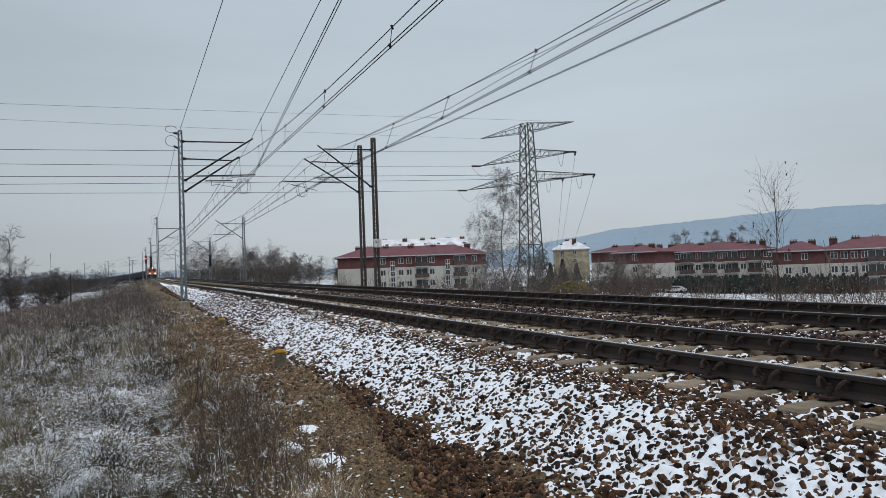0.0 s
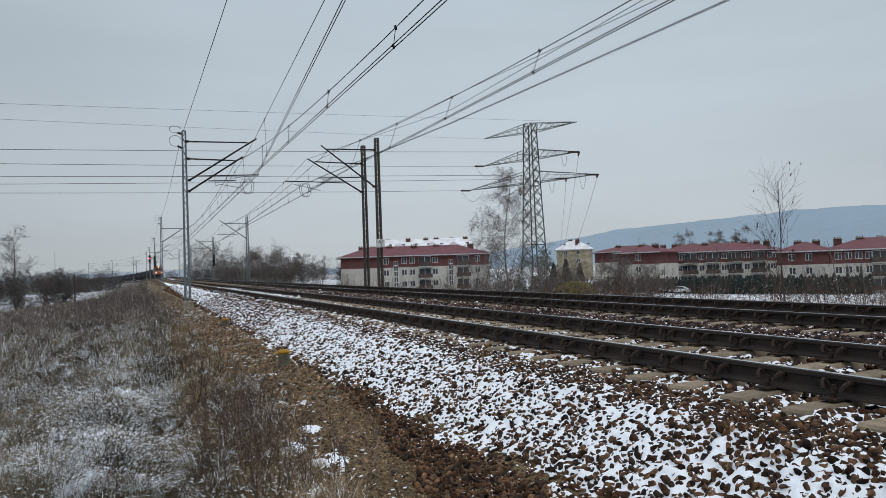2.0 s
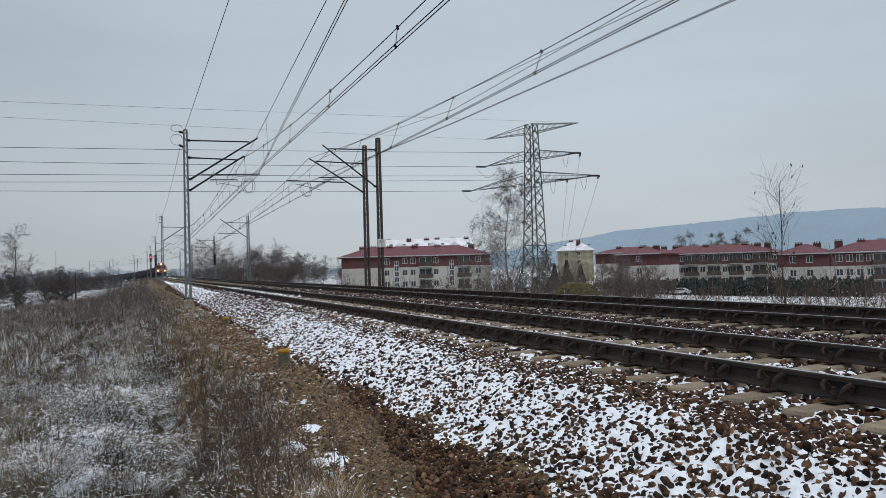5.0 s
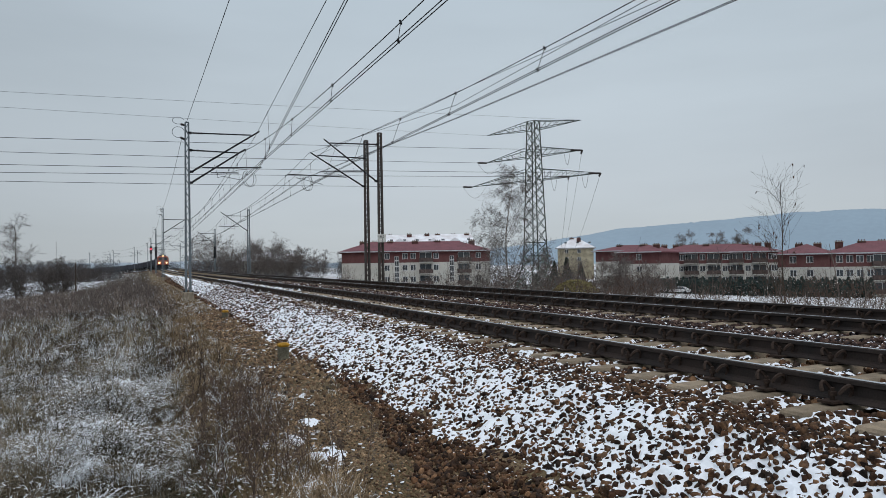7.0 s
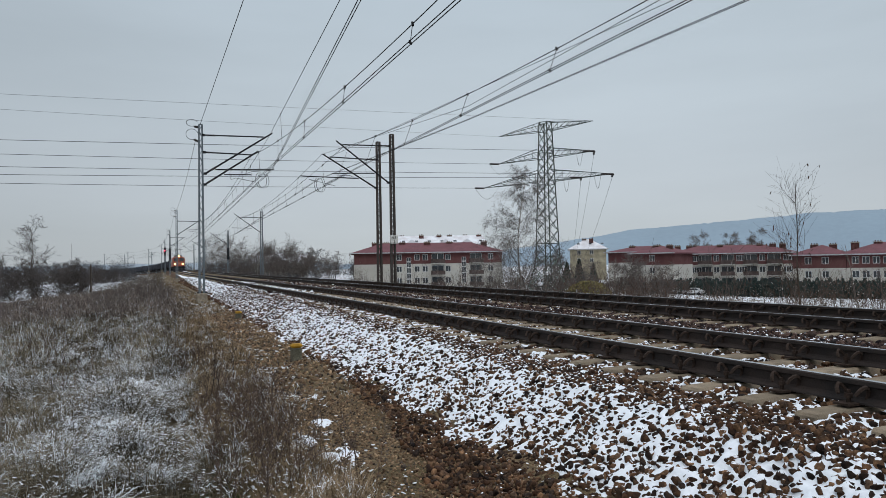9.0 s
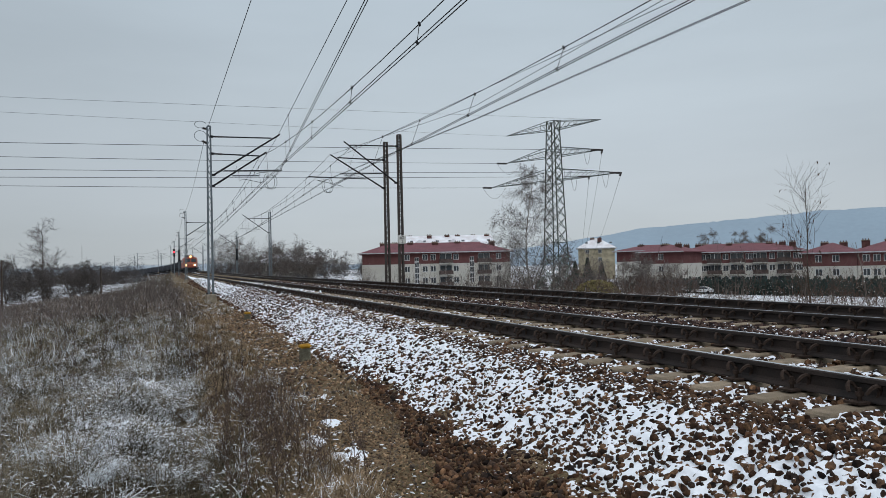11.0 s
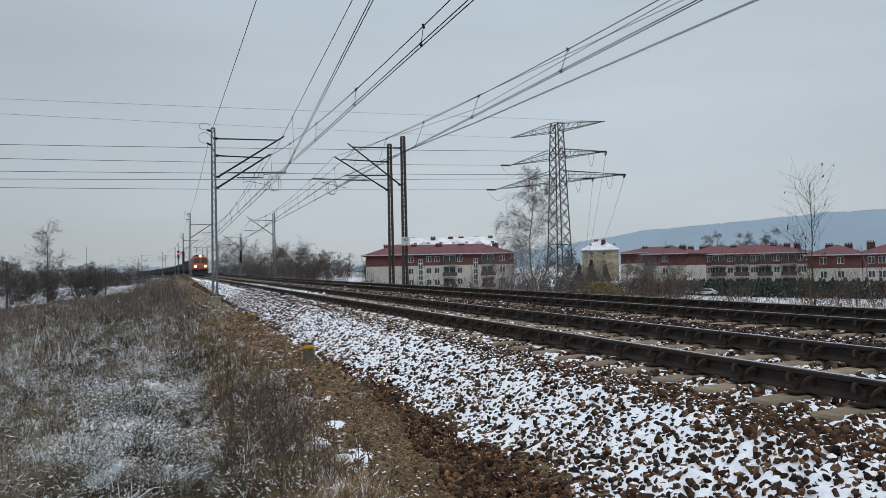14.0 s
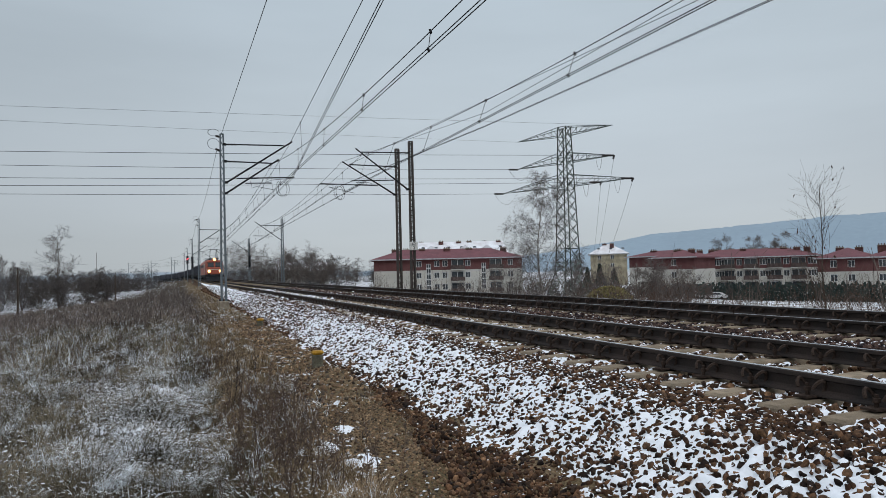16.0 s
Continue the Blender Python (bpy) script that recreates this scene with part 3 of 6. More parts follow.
def mast_pair(y, xl, xr, dz, doubled, number):
    """A mast on each side of the line at y."""
    a = lattice_mast((xl, y, -0.33 + dz), 8.8, 0.225, 0.155, STEEL, "grey-blue lattice steel railway mast with brackets", -0.95 + dz, near=doubled)
    rel = lambda pts: [(x, z + 0.33) for x, z in pts]
    if doubled:
        cantilever(a, rel([(0.14, 7.94), (3.22, 8.0)]), rel([(0.22, 5.92), (3.68, 8.23)]), rel([(0.72, 6.15), (3.77, 6.28)]), rel([(2.3, 6.0), (3.55, 6.22)]), 1)
    cantilever(a, rel([(0.18, 7.04), (2.56, 7.01)]), rel([(0.2, 5.35), (2.94, 7.23)]), rel([(1.16, 5.9), (2.54, 5.94)]), rel([(1.5, 5.64), (2.72, 5.56)]), 1)
    # feeder at the mast's head, with its two slack loops
    for q, e in (((-0.17, 8.33), 1), ((-0.2, 7.58), -1)):
        insulator(a, (q[0] + 0.1, 0, q[1] + 0.33), (q[0] - 0.12, 0.18 * e, q[1] + 0.4))
    for c, rx, rz in (((-0.42, 8.55), 0.28, 0.2), ((-0.42, 7.95), 0.3, 0.3)):
        Bars().line([(c[0] + rx * math.cos(w), 0.1 * math.sin(w), c[1] + 0.33 + rz * math.sin(w)) for w in [math.pi * (0.1 + 1.55 * i / 14) for i in range(15)]], 0.013, 4).done("jumper_loop", WIRE, a)
    out = [a]
    if doubled:
        m3 = lattice_mast((xr, y + 0.2, -0.2 + dz), 8.76, 0.225, 0.18, RUSTY, "brown weathered lattice steel railway mast", -0.9 + dz, near=True)
        re3 = lambda pts: [(x - 12.47, z + 0.2) for x, z in pts]
        cantilever(m3, re3([(12.33, 7.9), (9.55, 7.84)]), re3([(12.25, 5.76), (9.2, 8.04)]), re3([(11.44, 6.28), (8.94, 6.19)]), re3([(10.2, 6.0), (9.2, 6.1)]), -1)
        m2 = lattice_mast((xr - 0.16, y + 2.4, -0.2 + dz), 8.69, 0.225, 0.18, RUSTY, "brown weathered lattice mast beside its twin", -0.9 + dz, near=True)
        re2 = lambda pts: [(x - 12.29, z + 0.2) for x, z in pts]
        cantilever(m2, re2([(12.17, 7.41), (9.3, 7.46)]), re2([(12.1, 5.7), (8.88, 7.62)]), re2([(11.06, 6.23), (7.53, 6.28)]), re2([(8.3, 6.0), (9.6, 5.75)]), -1)
        # distance plate of the line
        pl = thing("distance_plate", (xr, y - 0.02, 2.46), "white square plate with black distance figures", "sign")
        part("plate", cube(-0.24, -0.015, -0.24, 0.24, 0.0, 0.24, 0.008), PLATE, pl)
        text_on(pl, "62", (0, -0.02, 0.11), 0.24, INK)
        text_on(pl, "2", (0, -0.02, -0.11), 0.24, INK)
        out += [m3, m2]
    else:
        m4 = lattice_mast((xr, y - 1, -0.2 + dz), 8.6, 0.3, 0.22, STEEL, "grey lattice steel railway mast across the tracks", -0.9 + dz)
        re4 = lambda pts: [(x - 12.4, z + 0.2) for x, z in pts]
        cantilever(m4, re4([(12.25, 7.5), (9.5, 7.55)]), re4([(12.2, 5.6), (8.9, 8.0)]), re4([(11.2, 6.1), (8.6, 6.15)]), re4([(10.6, 5.8), (9.4, 5.62)]), -1)
        out.append(m4)
    return out


def text_on(parent, words, at, size, mat):
    c = bpy.data.curves.new("figures", "FONT")
    c.body, c.size, c.align_x, c.align_y, c.extrude = words, size, "CENTER", "CENTER", 0.003
    ob = new("figures", c)
    bpy.context.view_layer.update()
    me = bpy.data.meshes.new_from_object(ob.evaluated_get(bpy.context.evaluated_depsgraph_get()))
    bpy.data.objects.remove(ob)
    me.materials.clear()
    me.materials.append(mat)
    t = new("figures", me)
    t.parent = parent
    t.matrix_basis = pose(*at, 90, 0, 0)
    return t


PLATE = material("enamel_white", (0.75, 0.75, 0.72), 0.4, 0, 0.08, 6, 40, 0)
INK = material("enamel_black", (0.03, 0.03, 0.03), 0.5, 0, 0.1, 6, 40, 0)
MASTS = [(38.5, 1.95, 12.47, 0.0, True), (96.2, 1.88, 12.4, 0.18, False), (150, 1.65, 12.7, 0.42, False), (204, 1.0, 11.4, 0.8, False), (256, 0.2, 10.5, 1.3, False),
         (306, -4.6, 5.6, 1.3, False), (354, -14.2, -4.0, 1.3, False), (400, -27, -17.5, 1.3, False)]
for k, (y, xl, xr, dz, dbl) in enumerate(MASTS):
    mast_pair(y, xl, xr, dz, dbl, k)


# ---- wires ----
def hang(a, b, sag, n=14):
    a, b = Vector(a), Vector(b)
    return [a.lerp(b, i / n) - Vector((0, 0, 4 * sag * (i / n) * (1 - i / n))) for i in range(n + 1)]


def wire(name, pts, r, label, droppers=None):
    w = Bars().line(pts, r, 4).done(name, WIRE)
    return tagged(w, label, "overhead wire", "overhead wires")


def along(a, b, y):
    a, b = Vector(a), Vector(b)
    return a.lerp(b, (y - a.y) / (b.y - a.y))


def catenary(m0, m1, c0, c1, sag, gap=0.045, first=4.0, step=7.2, dropper=True, extra="", mid=None):
    """A carrying cable from m0 to m1 over a pair of contact wires from c0 to c1, with droppers."""
    ca = thing("catenary", (0, 0, 0), "dark catenary with carrying cable, twin contact wires and droppers" + extra, "overhead wire", "overhead wires")
    mp = hang(m0, m1, sag, 24) if not mid else smooth_path(mid)
    Bars().line(mp, 0.011, 4).done("carrying_cable", WIRE, ca)
    for s in (-1, 1):
        Bars().line(hang(Vector(c0) + Vector((s * gap, 0, 0)), Vector(c1) + Vector((s * gap, 0, 0)), 0.0, 2), 0.0105, 4).done("contact_wire", WIRE, ca)
    if dropper:
        length = abs(m1[1] - m0[1])
        d = first
        while d < length - 1:
            q = d / length
            i = min(int(q * 24), 23)
            top = mp[i].lerp(mp[i + 1], q * 24 - i)
            low = Vector(c0).lerp(Vector(c1), q)
            dr = Bars().add(top, low, 0.009, 0.009, 4)
            for e in (top, low):
                dr.add(e + Vector((0, -0.03, -0.045)), e + Vector((0, 0.03, 0.045)), 0.028, 0.028, 5)
            dr.add(low + Vector((-gap - 0.01, 0, 0)), low + Vector((gap + 0.01, 0, 0)), 0.014, 0.014, 4)
            dr.done("dropper", WIRE, ca)
            d += step
    return ca


def smooth_path(points):
    """24 even steps along a gentle curve through the points."""
    y = [p[1] for p in points]
    fx, fz = np.polyfit(y, [p[0] for p in points], 3), np.polyfit(y, [p[2] for p in points], 3)
    return [Vector((np.polyval(fx, k), k, np.polyval(fz, k))) for k in np.linspace(y[0], y[-1], 25)]


def extend(a, b, y):
    return tuple(along(a, b, y))


Y0 = -20.0
# running line of the near track, over the camera's side
catenary((4.53, 38.5, 6.97), (5.15, Y0, 7.0), (4.62, 38.5, 5.55), extend((4.67, 21.84, 5.5), (4.78, 10.74, 5.5), Y0), 0, first=2.5, step=5.6, mid=((4.53, 38.5, 6.97), (4.77, 24.8, 6.1), (4.88, 11.9, 5.95), (5.0, -2, 6.2), (5.2, Y0, 7.0)))
# the line that leaves for its anchor on the near masts' side
catenary((5.42, 38.5, 7.98), extend((5.42, 38.5, 7.98), (4.20, 16.6, 7.65), Y0), (5.6, 38.5, 6.25), extend((5.55, 38.5, 6.22), (3.70, 13.18, 6.3), Y0), 0.0, gap=0.03, first=6.5, step=60)
# running line of the far track
catenary((8.95, 38.7, 7.5), (9.0, Y0, 7.4), (8.5, 38.7, 5.55), extend((8.64, 19.3, 5.5), (8.71, 9.56, 5.5), Y0), 0, first=3.0, step=5.3, mid=((9.3, 38.7, 7.6), (8.86, 19.74, 6.2), (8.92, 10.95, 6.05), (9.0, -4, 6.3), (9.1, Y0, 7.2)))
wire("messenger_wire", [(9.3, 41, 7.46), extend((10.45, 23.3, 7.08), (11.5, 13.0, 7.12), Y0)], 0.009, "dark carrying cable leading to its anchor")
wire("messenger_wire", [(8.9, 41, 7.62), (10.97, 24.47, 7.0), extend((10.97, 24.47, 7.0), (10.81, 12.89, 7.0), Y0)], 0.009, "dark tie cable over the far track")
for s in (-0.03, 0.03):
    wire("contact_wire", [(8.6 + s, 41, 6.1), (9.26 + s, 20.69, 5.62), extend((9.26 + s, 20.69, 5.62), (9.9 + s, 9.47, 5.62), Y0)], 0.0085, "dark contact wire leading to its anchor")
# feeder on the heads of the near masts
wire("feeder_wire", hang((1.94, 38.4, 8.5), extend((1.94, 38.4, 8.5), (2.15, 19.3, 8.3), Y0), 0.0, 2), 0.012, "dark feeder wire on the mast heads")
for k, ((y, xl, xr, dz, dbl), (y2, xl2, xr2, dz2, d2)) in enumerate(zip(MASTS, MASTS[1:])):
    wire("feeder_wire", hang((xl - 0.25, y, (7.65 if k == 0 else 8.3) + dz), (xl2 - 0.1, y2, 8.3 + dz2), 0.5), 0.011 + 0.002 * k, "dark feeder wire on the mast heads")
    near0, near1 = (4.53 if dbl else xl + 2.9), xl2 + 2.9
    catenary((near0, y, 6.97 + dz), (near1, y2, 6.97 + dz2), (near0 + 0.1, y, 5.55 + dz), (near1 + 0.1, y2, 5.6 + dz2), 0.75, dropper=k < 3, first=5.0, step=7)
    far0, far1 = xr - 3.0, xr2 - 3.1
    catenary((far0, y, 7.6 + dz), (far1, y2, 7.55 + dz2), (far0 + 0.1, y, 6.05 + dz if dbl else 5.6 + dz), (far1 + 0.1, y2, 5.6 + dz2), 0.85, dropper=k < 3, first=5.0, step=7)
    if k == 0:
        catenary((5.42, y, 7.98), (5.2, y2, 7.3), (5.6, y, 6.25), (5.3, y2, 5.7), 0.7, dropper=True, first=8, step=9)
        catenary((8.88, y + 2.5, 7.62), (9.2, y2, 7.5), (8.6, y + 2.5, 6.1), (9.3, y2, 5.6), 0.8, dropper=True, first=8, step=9)
# jumpers between the two lines at the double brackets
for x, z, y in ((4.9, 5.9, 37.6), (8.5, 6.05, 40.2)):
    j = Bars()
    for o in (0.0, 0.12):
        j.line([(x + o + 0.33 * math.sin(w), y + 0.3 * math.sin(w), z - 0.35 - 0.42 * math.cos(w)) for w in [math.pi * (-0.85 + 1.7 * i / 14) for i in range(15)]], 0.014, 4)
    tagged(j.done("jumper_wire", WIRE), "dark slack jumper wire between two contact lines", "overhead wire", "overhead wires")


# ---- pylon and its lines ----
def pylon():
    c = Vector((54.2, 92.2, 0))
    t = thing("electricity_pylon", (c.x, c.y, -5.2), "dark green lattice steel pylon with three cross arms", "pylon", rz=-63.9)
    top = 27.6
    width = ((0, 5.8), (5.6, 2.9), (7.2, 2.55), (17, 1.95), (top, 1.35))
    lv = [0, 2.8, 5.6, 7.2, 9.2, 11.2, 13.0, 14.8, 16.5, 18.1, 19.9, 21.5, 22.9, 24.4, 25.9, top]
    cor = lambda z: [Vector((sx * interp(z, width) / 2, sy * interp(z, width) / 2, z)) for sx, sy in ((-1, -1), (1, -1), (1, 1), (-1, 1))]
    for k in range(4):
        Bars().line([cor(a)[k] for a in lv], 0.085, 4).done("leg", PYLON, t)
    for k in range(4):
        for i, (a, d) in enumerate(zip(lv, lv[1:])):
            p, q, r, s = cor(a)[k], cor(a)[(k + 1) % 4], cor(d)[k], cor(d)[(k + 1) % 4]
            m = PYLONGREEN if i < 3 else PYLON
            Bars().add(p, s, 0.052, 0.052, 4).done("brace", m, t)
            Bars().add(q, r, 0.052, 0.052, 4).done("brace", m, t)
            if i in (0, 2, 3, 8, 11, 14):
                Bars().add(r, s, 0.055, 0.055, 4).done("cross_bar", PYLON, t)
    for z, length, rise_ in ((26.3, 8.8, 1.25), (22.2, 8.9, 1.4), (18.6, 12.0, 1.7)):
        for s in (-1, 1):
            b = Bars()
            w = interp(z, width) / 2
            tip = Vector((s * length * (1 if s < 0 else 0.93), 0, z + (0.05 if rise_ > 1.3 else 0.3)))
            n = 7
            for sy in (-1, 1):
                lo, hi = Vector((s * w, sy * w, z)), Vector((s * w, sy * w, z + rise_))
                b.add(lo, tip, 0.055, 0.045, 4).add(hi, tip, 0.055, 0.045, 4)
                for i in range(n):
                    p0, p1 = lo.lerp(tip, i / n), hi.lerp(tip, i / n)
                    p2, p3 = lo.lerp(tip, (i + 1) / n), hi.lerp(tip, (i + 1) / n)
                    b.add(p0, p3, 0.03, 0.03, 4)
                    if i % 2 == 0:
                        b.add(p2, p3, 0.028, 0.028, 4)
            for i in range(n):
                b.add(Vector((s * w, -w, z)).lerp(tip, i / n), Vector((s * w, w, z)).lerp(tip, (i + 1) / n), 0.028, 0.028, 4)
            b.done("cross_arm", PYLON, t)
    for p in cor(0):
        part("footing", cube(p.x - 0.5, p.y - 0.5, -0.6, p.x + 0.5, p.y + 0.5, 0.15, 0.05), FOUNDATION, t)
    m = t.matrix_basis
    tip = lambda x, z: m @ Vector((x, 0, z))
    ends = (((8.18, 26.6), (-11.81, 75.08, 17.74), 0), ((-8.8, 26.6), (-12.43, 79.03, 17.07), 0), ((8.28, 22.2), (-11.81, 75.08, 13.63), 1), ((-8.9, 22.2), (-12.43, 79.03, 12.87), 1),
            ((11.16, 18.6), (-11.81, 75.08, 11.12), 1), ((6.0, 18.6), (-12.12, 77.05, 10.64), 1), ((-12.0, 18.6), (-12.43, 79.03, 10.01), 1))
    for (x, z), far, phase in ends:
        a = tip(x, z)
        d = Vector(far) - a
        b = a + d * 1.9
        if phase:
            for end, goal in ((a, b), (a, Vector((205, 330, 2)))):
                dd = (goal - end).normalized()
                if goal is not b and x < 0:
                    continue
                rings = [(0, 0.03)]
                for i in range(11):
                    c = 0.06 + i * 0.085
                    rings += [(c - 0.03, 0.05), (c - 0.015, 0.15), (c + 0.015, 0.15), (c + 0.03, 0.05)]
                s = Bars().lathe(end, end + dd * 2.2, rings + [(1, 0.03)])
                s = s.done("insulator_string", INSULATOR)
                s.parent, s.matrix_parent_inverse = t, m.inverted()
            # slack jumper under the arm
            u = (a - tip(0, z)).normalized()
            j = [a + d.normalized() * 2.2 * (1 - i / 12) + u * (-3.0 * (i / 12)) * (1 if x > 0 else -1) * (1 if x > 0 else -1) - Vector((0, 0, 1.9 * math.sin(math.pi * i / 12))) for i in range(13)]
            j = Bars().line(j, 0.02, 4).done("jumper", WIRE)
            j.parent, j.matrix_parent_inverse = t, m.inverted()
            wire("power_line", hang(a + d.normalized() * 2.2, b, 0.35, 10), 0.028, "thin dark high-voltage line against the sky")
            if x > 0:
                wire("power_line", hang(a, (205, 330, 2), 9, 16), 0.022, "thin dark high-voltage line against the sky")
        else:
            wire("earth_wire", hang(a, b, 0.2, 10), 0.014, "thin pale earth wire against the sky")
    return t


# ---- houses ----
CREAM = material("render_cream", (0.52, 0.505, 0.465), 0.9, 0, 0.08, 0.3, 12, 0.1, 0.01, alt=(0.44, 0.43, 0.395))
REDWALL = material("render_red", (0.14, 0.066, 0.065), 0.9, 0, 0.1, 0.5, 12, 0.1, 0.01, alt=(0.11, 0.048, 0.048))
REDROOF = material("roof_tile_red", (0.185, 0.08, 0.092), 0.8, 0, 0.2, 0.5, 9, 0.4, 0.05, alt=(0.145, 0.068, 0.078))
SNOWROOF = material("roof_tile_red_snowy", (0.78, 0.80, 0.84), 0.8, 0, 0.08, 0.35, 5, 0.3, 0.04, alt=(0.62, 0.60, 0.62))
FRAME = material("window_frame_white", (0.72, 0.73, 0.74), 0.5, 0, 0.05, 3, 20, 0)
GUTTER = material("gutter_zinc_snowy", (0.55, 0.55, 0.58), 0.6, 0.2, 0.1, 2, 20, 0)
PANE = glass("window_pane")
RAILING = material("balcony_railing_brown", (0.10, 0.075, 0.07), 0.7, 0, 0.15, 2, 20, 0)
CHIMNEY = material("chimney_brick", (0.13, 0.065, 0.06), 0.9, 0, 0.2, 2, 15, 0.3, 0.02)
BRIGHTYELLOW = material("render_yellow", (0.44, 0.39, 0.28), 0.9, 0, 0.08, 0.5, 12, 0.1, 0.01)


def block(name, a, b, depth, z0, eave, ridge, label, windows=(), balconies=(), stairs=(), roof=None, wall=None, band=True, chimneys=(), storey=2.85, skylights=0, hip=True, dormers=(), overhang=0.8):
    """A house whose front runs from a to b; windows, balconies and stairs: places along it from 0 to 1."""
    roof, wall = roof or REDROOF, wall or CREAM
    a, b = Vector((*a, 0)), Vector((*b, 0))
    d = b - a
    w = d.length
    t = thing(name, (a.x, a.y, z0), label, "building", "buildings beyond the tracks", rz=math.degrees(math.atan2(d.y, d.x)))
    h = eave - z0
    split = h - storey if band else h
    # a hollow shell: front wall with real openings is made of piers and spandrels
    rows = []
    z = h - storey
    while z > -1.0:
        rows.append(z)
        z -= storey
    holes = []
    for r in rows:
        for x in windows:
            holes.append((x * w - 0.65, x * w + 0.65, r + 0.85, r + 2.3, "window"))
        for x in balconies:
            holes.append((x * w - 1.5, x * w + 1.5, r + 0.15, r + 2.45, "balcony"))
    for x in stairs:
        holes.append((x * w - 0.55, x * w + 0.55, max(0.6, rows[-1] + 0.9), h - storey * 0.45, "stair"))
    xs = sorted({0.0, w, *[v for q in holes for v in q[:2]]})
    zs = sorted({0.0, h, split, *[v for q in holes for v in q[2:4]]})
    low, up = bmesh.new(), bmesh.new()
    for z_a, z_b in zip(zs, zs[1:]):
        run = None
        spans = []
        for x_a, x_b in zip(xs, xs[1:]):
            mx, mz = (x_a + x_b) / 2, (z_a + z_b) / 2
            if any(q[0] < mx < q[1] and q[2] < mz < q[3] for q in holes):
                run = None
            elif run is None:
                run = [x_a, x_b]
                spans.append(run)
            else:
                run[1] = x_b
        for x_a, x_b in spans:
            box(up if (band and (z_a + z_b) / 2 > split) else low, x_a, 0, z_a, x_b, 0.35, z_b)
    for x_a, x_b, y_a, y_b in ((0, 0.3, 0.35, depth), (w - 0.3, w, 0.35, depth), (0.3, w - 0.3, depth - 0.3, depth)):
        box(low, x_a, y_a, 0, x_b, y_b, split)
        if band:
            box(up, x_a, y_a, split, x_b, y_b, h)
    part("wall", low, wall, t)
    if band:
        part("upper_wall", up, REDWALL, t, "dark red upper storey")
    else:
        up.free()
    part("floor_slab", cube(0.3, 2.0, 0.0, w - 0.3, depth - 0.3, h - 0.2), RAILING, t)
    for x_a, x_b, z_a, z_b, kind in holes:
        win = part("window" if kind != "balcony" else "balcony_door", cube(x_a, 0.16, z_a, x_b, 0.2, z_b), PANE, t)
        f = bmesh.new()
        e = 0.09
        ins = 0.1
        box(f, x_a, ins, z_a, x_a + e, ins + 0.05, z_b)
        box(f, x_b - e, ins, z_a, x_b, ins + 0.05, z_b)
        box(f, x_a + e, ins, z_a, x_b - e, ins + 0.05, z_a + e)
        box(f, x_a + e, ins, z_b - e, x_b - e, ins + 0.05, z_b)
        xm = (x_a + x_b) / 2
        box(f, xm - 0.06, ins, z_a + e, xm + 0.06, ins + 0.05, z_b - e)
        if kind == "stair":
            k = z_a + 1.1
            while k < z_b - 0.5:
                box(f, x_a + e, ins, k - 0.12, xm - 0.06, ins + 0.05, k + 0.12)
                box(f, xm + 0.06, ins, k - 0.12, x_b - e, ins + 0.05, k + 0.12)
                k += 1.4
        part("frame", f, FRAME, win, "white frame")
        if kind == "balcony":
            bal = part("balcony", cube(x_a - 0.2, -1.25, z_a - 0.2, x_b + 0.2, -0.003, z_a - 0.05), wall, t)
            g = bmesh.new()
            box(g, x_a - 0.2, -1.25, z_a - 0.05, x_b + 0.2, -1.19, z_a + 0.95)
            box(g, x_a - 0.2, -1.19, z_a - 0.05, x_a - 0.14, -0.02, z_a + 0.95)
            box(g, x_b + 0.14, -1.19, z_a - 0.05, x_b + 0.2, -0.02, z_a + 0.95)
            part("railing", g, RAILING, bal, "dark brown railing")
    # roof with eaves
    o = overhang
    run = min(depth / 2, w / 2) if hip else 0.0
    zr = ridge - z0
    low = h - 0.02
    v = [(-o, -o, low), (w + o, -o, low), (w + o, depth + o, low), (-o, depth + o, low), (run, depth / 2, zr), (w - run, depth / 2, zr)]
    lo = [(x, y, z - 0.25) for x, y, z in v[:4]]
    f = [(0, 1, 5, 4), (1, 2, 5), (2, 3, 4, 5), (3, 0, 4), (6, 7, 1, 0), (7, 8, 2, 1), (8, 9, 3, 2), (9, 6, 0, 3), (9, 8, 7, 6)]
    rf = raw("roof", v + lo, f, roof, t)
    part("gutter", cube(-o - 0.06, -o - 0.14, low - 0.2, w + o + 0.06, -o - 0.02, low + 0.05), GUTTER, rf, "pale metal gutter")
    for x in chimneys:
        q = random.uniform(0.3, 0.6)
        ch = part("chimney", cube(x * w - 0.75, depth * q - 0.4, low, x * w + 0.75, depth * q + 0.4, zr - 0.05, 0.03), CHIMNEY, t)
        part("cap", cube(x * w - 0.85, depth * q - 0.5, zr - 0.05, x * w + 0.85, depth * q + 0.5, zr + 0.07), FOUNDATION, ch)
        for k in (-0.5, 0.0, 0.5):
            Bars().add((x * w + k, depth * q, zr + 0.07), (x * w + k, depth * q, zr + 0.38), 0.1, 0.1, 6).done("pot", CHIMNEY, ch)
